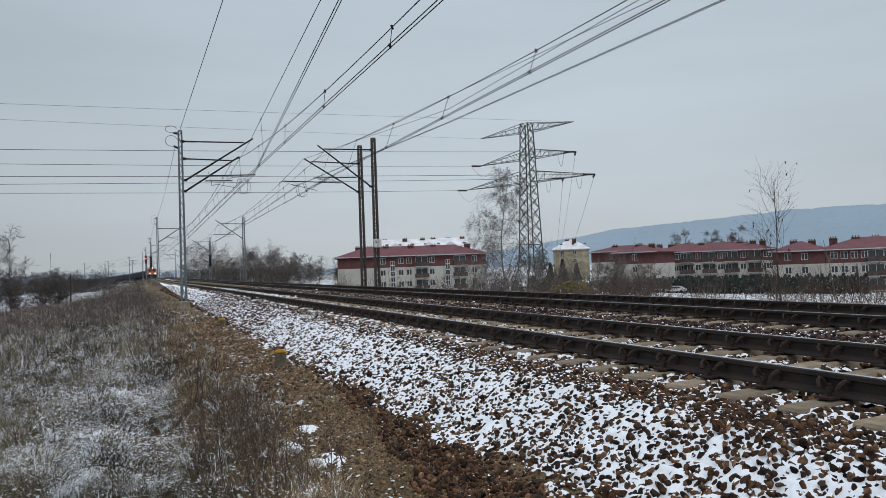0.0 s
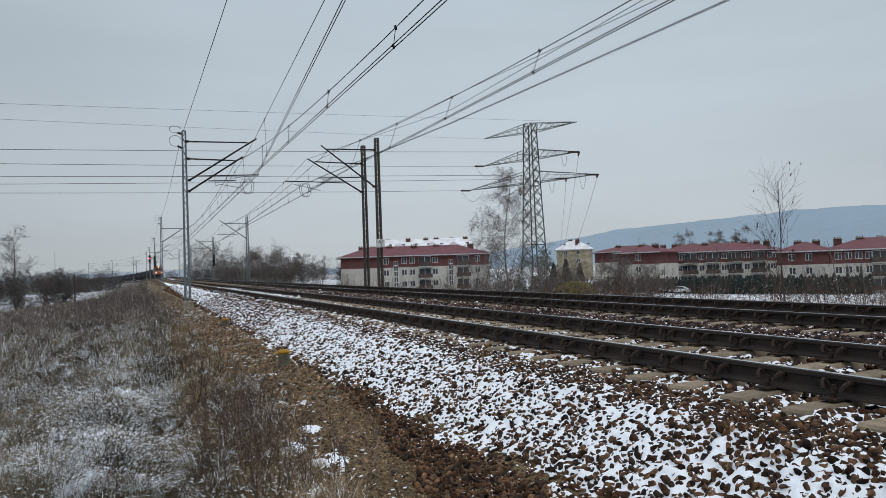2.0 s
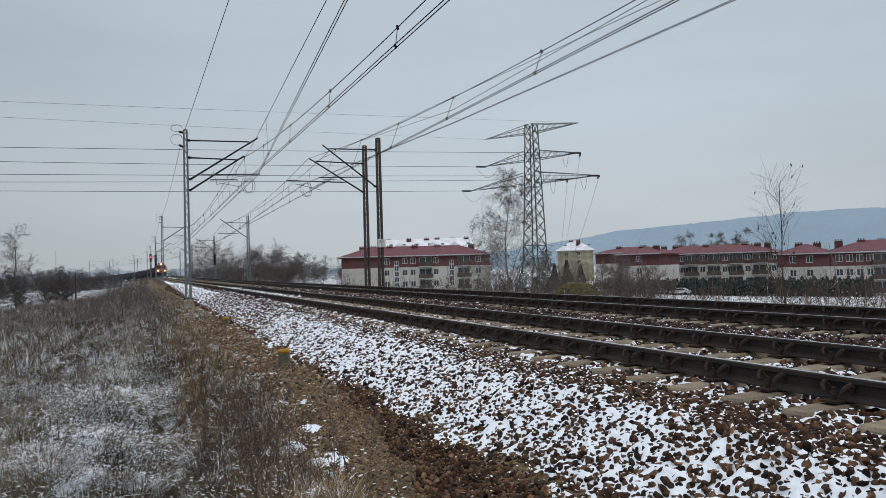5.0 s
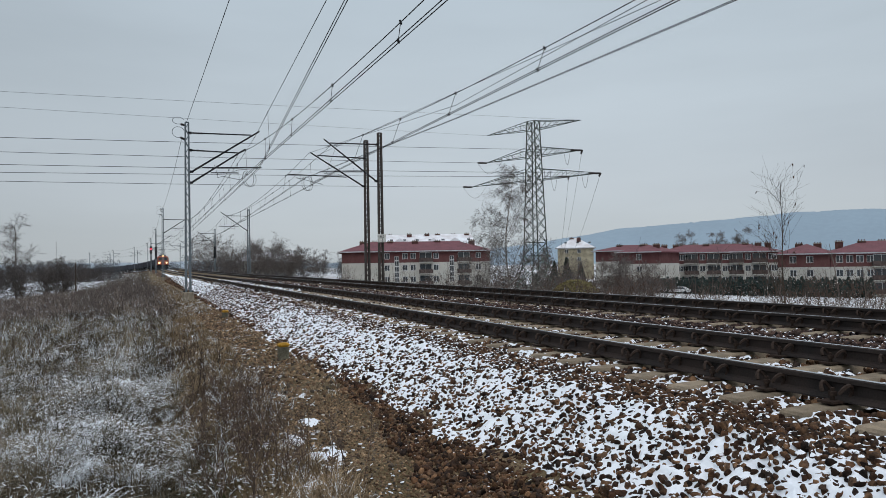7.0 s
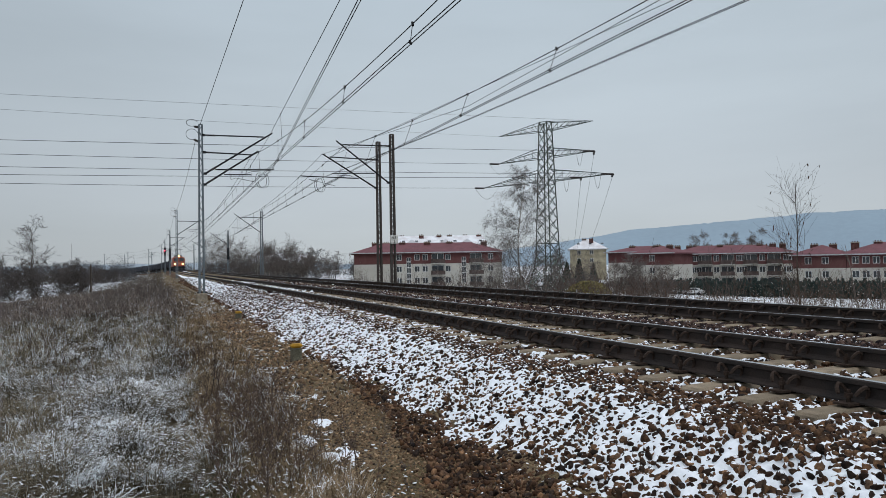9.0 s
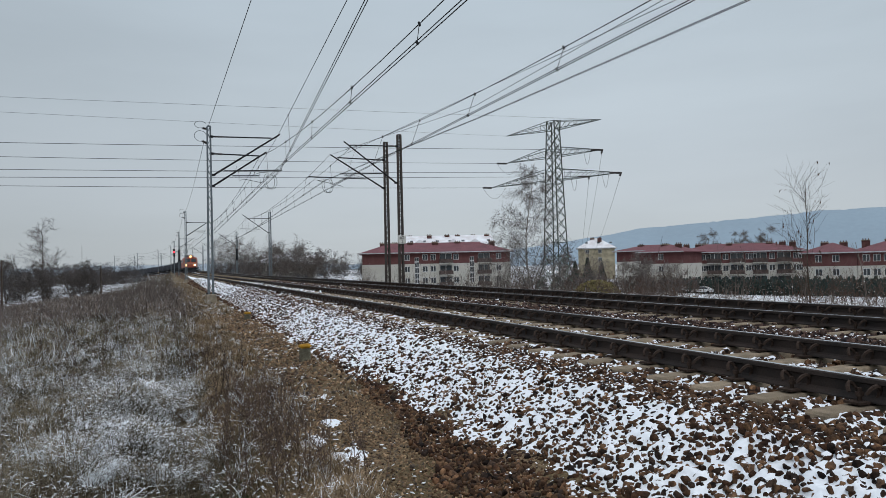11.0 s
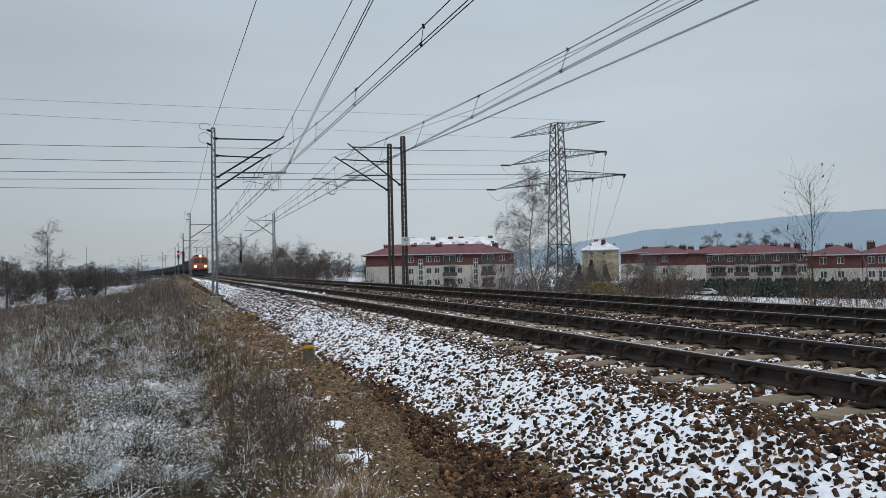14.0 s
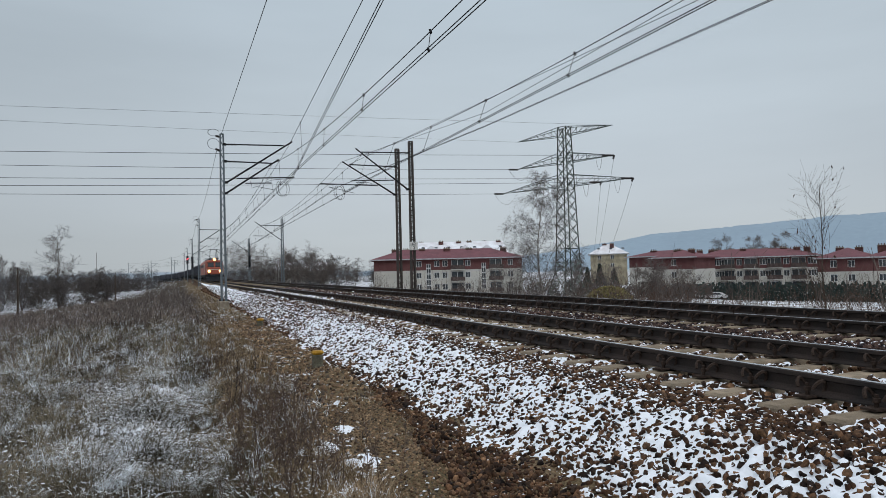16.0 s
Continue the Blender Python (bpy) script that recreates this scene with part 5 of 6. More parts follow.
# ---- train ----
ORANGE = material("loco_orange", (0.36, 0.08, 0.042), 0.5, 0, 0.12, 1.5, 25, 0.05, 0.003, alt=(0.27, 0.062, 0.035))
SKIRT = material("loco_underframe", (0.04, 0.042, 0.048), 0.7, 0.1, 0.2, 3, 30, 0.1, 0.003)
ROOFGREY = material("loco_roof", (0.12, 0.12, 0.125), 0.7, 0.1, 0.2, 3, 30, 0.1, 0.003)
STRIPE = material("loco_pale_stripe", (0.62, 0.58, 0.5), 0.5, 0, 0.1, 3, 30, 0)
LAMP = glow("headlight_warm", (1.0, 0.52, 0.2), 5.0)
LAMPTOP = glow("headlight_top_warm", (1.0, 0.52, 0.2), 4.0)
REDLAMP = glow("signal_red", (1.0, 0.03, 0.05), 9.0)
# dark paint raised towards blue, the haze over the far train included
WAGON = material("wagon_dark_paint_hazed", (0.065, 0.08, 0.105), 0.75, 0.1, 0.25, 1.2, 18, 0.2, 0.005, alt=(0.065, 0.06, 0.065))
COAL = material("coal", (0.018, 0.018, 0.02), 0.6, 0, 0.3, 4, 25, 0.8, 0.06)
WHEEL = material("wheel_steel", (0.09, 0.08, 0.075), 0.5, 0.6, 0.2, 5, 40, 0)


def wheelset(parent, y, r):
    ax = Bars().add((-0.78, 0, 0), (0.78, 0, 0), 0.09, 0.09, 8)
    w = ax.done("axle", WHEEL, parent)
    for x in (-0.75, 0.75):
        Bars().add((x - 0.065, 0, 0), (x + 0.065, 0, 0), r, r, 20).done("wheel", WHEEL, w)
    w.matrix_basis = pose(0, y, r)
    return w


def bogie(parent, y, axles, r):
    bm = bmesh.new()
    half = max(abs(a) for a in axles) + 0.55
    for x in (-1.02, 1.02):
        box(bm, x - 0.08, y - half, r * 0.75, x + 0.08, y + half, r * 1.35, 0.04)
    box(bm, -0.94, y - 0.25, r * 0.8, 0.94, y + 0.25, r * 1.25, 0.03)
    b = part("bogie", bm, SKIRT, parent)
    for a in axles:
        for x in (-1.08, 1.08):
            part("axle_box", cube(x - 0.1, y + a - 0.16, r * 0.7, x + 0.1, y + a + 0.16, r * 1.3, 0.03), DARKSTEEL, b)
    return [wheelset(parent, y + a, r) for a in axles]


def buffers(parent, y, s):
    for x in (-0.875, 0.875):
        b = Bars().add((x, y, 1.05), (x, y + s * 0.5, 1.05), 0.11, 0.09, 10).done("buffer", SKIRT, parent)
        Bars().add((x, y + s * 0.5, 1.05), (x, y + s * 0.54, 1.05), 0.24, 0.24, 14).done("buffer_head", DARKSTEEL, b)


def hull(profile_fn, ys, mat, name, parent):
    """A body swept along y; profile_fn(y) gives its outline."""
    v, f = [], []
    k = len(profile_fn(ys[0]))
    for y in ys:
        v += [(x, y, z) for x, z in profile_fn(y)]
    for j in range(len(ys) - 1):
        f += [(j * k + i, (j + 1) * k + i, (j + 1) * k + (i + 1) % k, j * k + (i + 1) % k) for i in range(k)]
    f += [tuple(range(k)), tuple(range(len(ys) * k - 1, (len(ys) - 1) * k - 1, -1))]
    return raw(name, v, f, mat, parent)


def locomotive():
    t = thing("locomotive", (0, 0, 0), "orange-red electric freight locomotive with lit headlights", "locomotive")
    half, length = 1.4, 18.6

    def outline(y):
        e = min(y, length - y)
        w = half - 0.28 * max(0.0, 1 - e / 0.9) ** 1.5
        top = 3.5 - 0.10 * max(0.0, 1 - e / 1.0)
        return [(-w, 1.15), (-w, 2.2), (-w, 2.9), (-w + 0.12, top - 0.2), (-w + 0.45, top), (w - 0.45, top), (w - 0.12, top - 0.2), (w, 2.9), (w, 2.2), (w, 1.15)]
    body = hull(outline, [0, 0.15, 0.4, 0.9, 1.5, 6, 12, 17.1, 17.7, 18.2, 18.45, 18.6], ORANGE, "body", t)
    nose = cube(-1.05, -0.16, 1.2, 1.05, 0.02, 2.3, 0.08)
    part("nose_panel", nose, ORANGE, body)
    part("stripe", cube(-1.06, -0.19, 1.93, 1.06, -0.155, 2.0), STRIPE, body, "pale stripe")
    for s in (-1, 1):
        win = part("windscreen", cube(s * 0.58 - 0.46, -0.045, 2.42, s * 0.58 + 0.46, -0.01, 3.02, 0.01), PANE, body, "dark windscreen pane")
        fr = bmesh.new()
        box(fr, s * 0.58 - 0.52, -0.06, 2.36, s * 0.58 + 0.52, -0.012, 2.42)
        box(fr, s * 0.58 - 0.52, -0.06, 3.02, s * 0.58 + 0.52, -0.012, 3.08)
        part("window_seal", fr, SKIRT, win)
        housing = Bars().add((s * 0.84, 0.0, 1.7), (s * 0.84, -0.26, 1.7), 0.25, 0.25, 18).done("headlight_housing", SKIRT, t)
        Bars().add((s * 0.84, -0.265, 1.7), (s * 0.84, -0.29, 1.7), 0.21, 0.19, 18).done("headlight", LAMP, housing, "glowing warm headlight")
        for k in range(8):
            y0 = 2.6 + k * 1.75
            part("side_window", cube(s * half - 0.02, y0, 2.35, s * half + 0.02, y0 + 1.0, 2.85), PANE, body)
        part("door", cube(s * 1.34, 1.25, 1.3, s * 1.415, 1.95, 3.0, 0.01), SKIRT, body)
        Bars().line([(s * 1.41, 1.15, 1.3), (s * 1.45, 1.15, 1.4), (s * 1.45, 1.15, 2.8), (s * 1.41, 1.15, 2.9)], 0.02, 5).done("handrail", STRIPE, t)
        Bars().line([(s * 1.2, -0.1, 1.25), (s * 1.2, -0.2, 1.4), (s * 1.2, -0.2, 2.0), (s * 1.2, 0.1, 2.1)], 0.018, 5).done("handrail", STRIPE, t)
        part("step", cube(s * 1.2 - 0.25, -0.25, 0.5, s * 1.2 + 0.25, 0.15, 0.56), DARKSTEEL, t)
    top = Bars().add((0, 0.15, 3.52), (0, -0.12, 3.52), 0.26, 0.26, 18).done("headlight_housing", ORANGE, t)
    Bars().add((0, -0.125, 3.52), (0, -0.15, 3.52), 0.21, 0.2, 18).done("headlight", LAMPTOP, top, "glowing warm headlight")
    part("lamp_fairing", cube(-0.34, 0.0, 3.3, 0.34, 1.0, 3.6, 0.06), ORANGE, body)
    # frame, buffer beam, plough, couplings
    part("underframe", cube(-1.42, 0.1, 0.85, 1.42, length - 0.1, 1.14, 0.03), SKIRT, t)
    part("buffer_beam", cube(-1.4, -0.12, 0.8, 1.4, 0.09, 1.19, 0.03), SKIRT, t)
    pl = raw("plough", [(-1.3, -0.1, 0.75), (1.3, -0.1, 0.75), (1.25, -0.4, 0.18), (0, -0.75, 0.18), (-1.25, -0.4, 0.18), (-1.3, 0.1, 0.75), (1.3, 0.1, 0.75), (1.25, 0.0, 0.18), (-1.25, 0.0, 0.18)],
             [(0, 4, 3, 2, 1), (5, 6, 7, 8), (0, 1, 6, 5), (1, 2, 7, 6), (4, 0, 5, 8), (2, 3, 4, 8, 7)], SKIRT, t)
    Bars().line([(0, -0.1, 1.0), (0, -0.45, 0.95), (0, -0.5, 0.6)], 0.06, 6).done("coupling", DARKSTEEL, t)
    buffers(t, -0.1, -1)
    buffers(t, length, 1)
    part("equipment_box", cube(-1.2, 7.0, 0.4, 1.2, 11.5, 0.84, 0.05), SKIRT, t)
    wheels = bogie(t, 4.1, (-1.75, 0, 1.75), 0.6) + bogie(t, 14.5, (-1.75, 0, 1.75), 0.6)
    # roof gear
    part("roof_hatch", cube(-0.85, 5.2, 3.45, 0.85, 13.4, 3.75, 0.08), ROOFGREY, t)
    for y in (2.6, 15.2):
        fold = 1.0
        p = new("pantograph")
        p.parent, p.matrix_basis = t, pose(0, y, 3.58)
        part("base", cube(-0.75, -0.7, 0.1, 0.75, 0.7, 0.18), DARKSTEEL, p)
        for sx in (-0.6, 0.6):
            for sy in (-0.6, 0.6):
                Bars().add((sx, sy, -0.08), (sx, sy, 0.12), 0.07, 0.07, 8).done("insulator", INSULATOR, p)
            zk = 0.35 if y > 10 else 0.62
            zt = 0.5 if y > 10 else 1.64
            Bars().add((sx, -0.55, 0.18), (sx * 0.95, 0.85, zk), 0.025, 0.02, 5).add((sx, 0.55, 0.18), (sx * 0.95, -0.85, zk), 0.025, 0.02, 5).done("lower_arm", DARKSTEEL, p)
            Bars().add((sx * 0.95, 0.85, zk), (sx * 0.75, 0.1, zt), 0.02, 0.02, 5).add((sx * 0.95, -0.85, zk), (sx * 0.75, -0.1, zt), 0.02, 0.02, 5).done("upper_arm", DARKSTEEL, p)
        for dy in (-0.12, 0.12):
            Bars().line([(-0.98, dy, zt - 0.15), (-0.72, dy, zt), (0.72, dy, zt), (0.98, dy, zt - 0.15)], 0.03, 5).done("contact_strip", DARKSTEEL, p)
    for x in (-0.4, 0.4):
        Bars().add((x, 4.0, 3.87), (x, 14, 3.87), 0.025, 0.025, 5).done("busbar", WIRE, t)
    for y in (5.5, 8.0, 10.5, 13.0):
        Bars().add((-0.4, y, 3.7), (-0.4, y, 3.87), 0.06, 0.06, 6).done("insulator", INSULATOR, t)
    return t, wheels


def wagon():
    t = thing("coal_wagon", (0, 0, 0), "dark open freight wagon loaded with coal", "freight wagon", "wagons of the train")
    ln, w = 12.7, 1.45
    for s in (-1, 1):
        part("side_wall", cube(s * w - 0.03, 0.65, 1.2, s * w + 0.03, 0.65 + ln, 2.95), WAGON, t)
        for k in range(9):
            y = 0.75 + k * (ln - 0.2) / 8
            part("rib", cube(s * (w + 0.075) - 0.044, y - 0.06, 1.2, s * (w + 0.075) + 0.044, y + 0.06, 2.9, 0.01), WAGON, t)
        part("top_rail", cube(s * w - 0.06, 0.6, 2.95, s * w + 0.06, 0.7 + ln, 3.05), WAGON, t)
        part("end_wall", cube(-w + 0.03, 0.65 + (0 if s < 0 else ln - 0.06), 1.2, w - 0.03, 0.71 + (0 if s < 0 else ln - 0.06), 2.95), WAGON, t)
    part("floor", cube(-w + 0.03, 0.71, 1.2, w - 0.03, 0.59 + ln, 1.3), WAGON, t)
    part("underframe", cube(-1.3, 0.45, 0.9, 1.3, 0.85 + ln, 1.195), SKIRT, t)
    v, f = [], []
    n = 24
    for j in range(n + 1):
        for i in range(7):
            x = (i / 6 * 2 - 1) * (w - 0.06)
            y = 0.75 + (ln - 0.2) * j / n
            v.append((x, y, 2.7 + 0.3 * (1 - (x / w) ** 2) * (0.6 + 0.4 * math.sin(j * 0.9)) + 0.06 * noise.noise((x * 3, y * 3, 0))))
    for j in range(n):
        f += [(j * 7 + i, j * 7 + i + 1, (j + 1) * 7 + i + 1, (j + 1) * 7 + i) for i in range(6)]
    raw("coal_load", v, f, COAL, t, "black heaped coal")
    bogie(t, 2.6, (-0.9, 0.9), 0.46)
    bogie(t, 11.4, (-0.9, 0.9), 0.46)
    buffers(t, 0.45, -1)
    buffers(t, 0.85 + ln, 1)
    return t


LOCO, AXLES = locomotive()
WAGONS = [wagon()]
for _ in range(15):
    WAGONS.append(copy_thing(WAGONS[0], Matrix()))

# distance along the near track, to go from metres of train to places
TRACK_Y = [y * 0.5 for y in range(0, 1400)]
TRACK_S = [0.0]
for ya, yb in zip(TRACK_Y, TRACK_Y[1:]):
    TRACK_S.append(TRACK_S[-1] + math.hypot(yb - ya, bend(yb) - bend(ya)))


def on_track(s):
    y = float(np.interp(s, TRACK_S, TRACK_Y))
    slope = (bend(y + 1) - bend(y - 1)) / 2
    return pose(XA + GAUGE / 2 - bend(y), y, rise(y) + 0.016, 0, 0, math.degrees(math.atan(slope)))


def train_rows(offset):
    rows = []
    for i in range(17):
        t = float(i)
        y = 257 - 9.6 * t + 0.05 * t * t
        rows.append((t, on_track(float(np.interp(y, TRACK_Y, TRACK_S)) + offset)))
    return rows


def motions():
    walk(LOCO, train_rows(0.0))
    off = 19.9
    for w in WAGONS:
        walk(w, train_rows(off))
        off += 14.2
    for a in AXLES:
        y, r = a.location.y, a.location.z
        walk(a, [(i * 0.08, pose(0, y, r, math.degrees((9.6 * i * 0.08 - 0.05 * (i * 0.08) ** 2) / r) % 360)) for i in range(201)])


# ---- signals and lineside things ----
def signal(at):
    t = thing("railway_signal", at, "railway signal showing a red light on a grey pole", "railway signal")
    Bars().add((0, 0, 0), (0, 0, 5.4), 0.07, 0.06, 8).done("pole", STEEL, t)
    head = part("signal_head", cube(-0.21, -0.12, 3.75, 0.21, 0.1, 5.4, 0.06), SKIRT, t)
    for k in range(4):
        lit = k == 1
        z = 5.2 - k * 0.42
        Bars().add((0, -0.125, z), (0, -0.15, z), 0.15 if lit else 0.11, 0.15 if lit else 0.11, 14).done("lamp", REDLAMP if lit else PANE, head, "glowing red lamp" if lit else "")
        Bars().add((0, -0.12, z + 0.15), (0, -0.4, z + 0.13), 0.1, 0.1, 6).done("hood", SKIRT, head)
    part("ladder_rail", cube(-0.16, 0.1, 0, -0.12, 0.14, 3.6), DARKSTEEL, t)
    part("ladder_rail", cube(0.12, 0.1, 0, 0.16, 0.14, 3.6), DARKSTEEL, t)
    part("footing", cube(-0.3, -0.3, -1.2, 0.3, 0.3, 0.0, 0.03), FOUNDATION, t)
    return t


signal((0.75, 155.0, 0.2))


def weights(at):
    """Stacked tensioning weights hung on a mast."""
    t = thing("tension_weights", at, "dark stack of iron tensioning weights on a mast", "counterweight", "tension weights")
    for k in range(14):
        Bars().add((0, 0, k * 0.17), (0, 0, k * 0.17 + 0.15), 0.24, 0.24, 12).done("weight", SKIRT, t)
    Bars().add((0, 0, 0), (0, 0, 5.0), 0.025, 0.025, 5).done("rod", DARKSTEEL, t)
    part("bracket", cube(-0.05, 0.0, 4.9, 0.05, 0.45, 5.0), DARKSTEEL, t)


weights((1.65, 149.55, 2.9))
weights((12.7, 148.55, 2.9))
YELLOW = material("yellow_paint", (0.50, 0.27, 0.03), 0.6, 0, 0.15, 9, 50, 0.2, 0.003)
POST = material("post_concrete_mossy", (0.17, 0.16, 0.12), 0.95, 0, 0.3, 6, 50, 0.4, 0.005)
for x, y, z in ((2.27, 12.9, -0.80), (2.37, 24.2, -0.82)):
    mk = thing("marker_post", (x, y, z), "short mossy concrete marker post with yellow top", "marker post", "marker posts", rz=8)
    part("post", cube(-0.09, -0.07, -0.1, 0.09, 0.07, 0.24, 0.015), POST, mk)
    part("cap", cube(-0.105, -0.09, 0.24, 0.105, 0.09, 0.315, 0.03), YELLOW, mk, "yellow painted top")
# wooden poles over the field
for x, y, h in ((-13.3, 68.7, 4.3), (-7.07, 84.7, 3.3), (-31.3, 298, 15.5)):
    p = Bars().add((0, 0, -0.3), (0, 0, h), 0.085, 0.06, 8)
    ob = p.done("field_pole", BARK)
    ob.matrix_basis = pose(x, y, ground_z(x, y))
    tagged(ob, "weathered dark wooden pole standing in the field", "pole", "field poles")


# ---- ballast stones ----
def ico(level):
    bm = bmesh.new()
    bmesh.ops.create_icosphere(bm, subdivisions=level, radius=1.0)
    v = np.array([p.co[:] for p in bm.verts])
    f = np.array([[p.index for p in q.verts] for q in bm.faces])
    bm.free()
    return v, f


def stone_shapes(level, count, seed):
    """Angular crushed stones: a ball cut flat by random planes."""
    rng = np.random.default_rng(seed)
    v0, f = ico(level)
    out = []
    for _ in range(count):
        v = v0 * (1 + rng.uniform(-0.1, 0.1, (len(v0), 1)))
        for _ in range(9):
            n = rng.normal(size=3)
            n /= np.linalg.norm(n)
            d = v @ n
            cut = rng.uniform(0.36, 0.72)
            v = v - np.outer(np.maximum(d - cut, 0), n)
        out.append(v * rng.uniform((1.05, 0.9, 0.65), (1.6, 1.3, 1.05)))
    return out, f


def rotations(n, rng):
    q = rng.normal(size=(n, 4))
    q /= np.linalg.norm(q, axis=1)[:, None]
    w, x, y, z = q.T
    return np.stack([np.stack([1 - 2 * (y * y + z * z), 2 * (x * y - w * z), 2 * (x * z + w * y)], -1), np.stack([2 * (x * y + w * z), 1 - 2 * (x * x + z * z), 2 * (y * z - w * x)], -1),
                     np.stack([2 * (x * z - w * y), 2 * (y * z + w * x), 1 - 2 * (x * x + y * y)], -1)], 1)


def bulk(name, verts, faces, mat, parent=None):
    """A mesh from arrays of triangles."""
    me = bpy.data.meshes.new(name)
    me.vertices.add(len(verts))
    me.vertices.foreach_set("co", np.ascontiguousarray(verts, dtype=np.float32).ravel())
    me.loops.add(faces.size)
    me.loops.foreach_set("vertex_index", np.ascontiguousarray(faces, dtype=np.int32).ravel())
    me.polygons.add(len(faces))
    me.polygons.foreach_set("loop_start", np.arange(0, faces.size, faces.shape[1], dtype=np.int32))
    me.update(calc_edges=True)
    me.materials.append(mat)
    ob = new(name, me)
    ob.parent = parent
    return ob


def clear_of_track(u, y):
    """False where a rail or a sleeper lies."""
    for u0, y0 in ((XA, 3.69), (XA + SPACING, 3.95)):
        for r in (u0, u0 + GAUGE):
            if abs(u - r) < 0.10:
                return False
        if u0 - 0.58 < u < u0 + GAUGE + 0.58:
            k = (y - y0 + 0.3) % 0.6 - 0.3
            if abs(k) < 0.135:
                return False
    return True


def scatter(u0, u1, y0, y1, gap, seed):
    rng = np.random.default_rng(seed)
    us, ys = np.meshgrid(np.arange(u0, u1, gap), np.arange(y0, y1, gap))
    us = us.ravel() + rng.uniform(-0.45, 0.45, us.size) * gap
    ys = ys.ravel() + rng.uniform(-0.45, 0.45, ys.size) * gap
    return us, ys, rng


SINGLE = (2.8, 3.7, 3.05, 4.0)
# where the stones of the shoulder end beside the path
TOE = ((4.0, 1.75), (4.7, 1.88), (7.0, 2.18), (9.5, 2.5), (16, 2.6), (42, 2.5))


def stones(u0, u1, y0, y1, gap, size, level, seed, name="ballast_stones", lift=0.0, mat=None):
    us, ys, rng = scatter(u0, u1, y0, y1, gap, seed)
    shapes, f = stone_shapes(level, 14, seed)
    V, F, base = [], [], 0
    keep = [i for i in range(len(us)) if clear_of_track(us[i], ys[i]) and not (SINGLE[0] < us[i] < SINGLE[1] and SINGLE[2] < ys[i] < SINGLE[3])
            and not (us[i] < 2.0 and noise.noise((us[i] * 1.3, ys[i] * 1.3, 9)) * 0.5 + (us[i] - 1.1) < 0)
            and not (name == "ballast_stones" and us[i] + 0.16 * noise.noise((us[i] * 2, ys[i] * 1.5, 4)) < interp(ys[i], TOE))]
    rot = rotations(len(keep), rng)
    for k, i in enumerate(keep):
        s = size * rng.uniform(0.62, 1.3)
        x, y, z = place(us[i], ys[i], -0.014 * min(1, max(0, (us[i] - 3.75) / 0.3)) if us[i] < 4.34 else 0.0)
        V.append(shapes[k % 14] @ rot[k].T * s + (x, y, z + lift + s * rng.uniform(-0.25, 0.35)))
        F.append(f + base)
        base += len(V[-1])
    return tagged(bulk(name, np.concatenate(V), np.concatenate(F), mat or BALLAST, bed), kind="stuff")


GRAVEL = material("path_gravel", (0.21, 0.15, 0.10), 0.9, 0, 0.35, 5, 60, 0.5, 0.006, alt=(0.15, 0.105, 0.065), spread=0.55, per="island")
stones(1.7, 4.33, 2.3, 5.6, 0.045, 0.0295, 2, 1, lift=0.006)
stones(1.7, 4.33, 5.6, 8.5, 0.048, 0.033, 1, 21, lift=0.006)
stones(2.1, 4.33, 8.5, 20, 0.062, 0.042, 1, 2, lift=0.006, mat=BALLAST_MID)
stones(2.25, 4.33, 20, 42, 0.085, 0.056, 1, 3, lift=0.01, mat=BALLAST_MID)
stones(2.35, 4.4, 42, 95, 0.16, 0.095, 1, 4, mat=BALLAST_FAR)
stones(4.33, 7.3, 2.4, 13, 0.066, 0.042, 1, 5, lift=0.006)
stones(7.3, 12.4, 2.4, 13, 0.066, 0.042, 1, 15, lift=0.014, mat=BALLAST_DARK)
stones(4.33, 7.3, 13, 30, 0.105, 0.062, 1, 6, lift=-0.008)
stones(7.3, 12.6, 13, 30, 0.105, 0.062, 1, 16, lift=0.006, mat=BALLAST_DARK)
stones(4.33, 12.6, 30, 60, 0.2, 0.10, 1, 7, lift=-0.015, mat=BALLAST_DARK)
stones(0.9, 2.6, 2.2, 9.0, 0.036, 0.0165, 1, 8, "path_gravel", 0.0, GRAVEL)
stones(1.2, 2.6, 9.0, 30.0, 0.09, 0.036, 1, 9, "path_gravel", 0.0, GRAVEL)
# the nearest stones of the shoulder, one by one
one_shapes, one_faces = stone_shapes(2, 12, 77)
ONE = []
for sv in one_shapes:
    me = bpy.data.meshes.new("stone")
    me.from_pydata([tuple(p) for p in sv * 0.0295], [], [tuple(int(i) for i in q) for q in one_faces])
    me.materials.append(BALLAST_ONE)
    ONE.append(me)
us, ys, rng = scatter(SINGLE[0], SINGLE[1], SINGLE[2], SINGLE[3], 0.05, 5)
for i in range(len(us)):
    s = rng.uniform(0.65, 1.3)
    x, y, z = place(us[i], ys[i])
    share("stone", ONE[i % 12], bed, Matrix.LocRotScale((x, y, z + 0.012 + 0.008 * rng.uniform(-1, 1)), Euler(rng.uniform(0, 6.28, 3)), (s, s, s)))


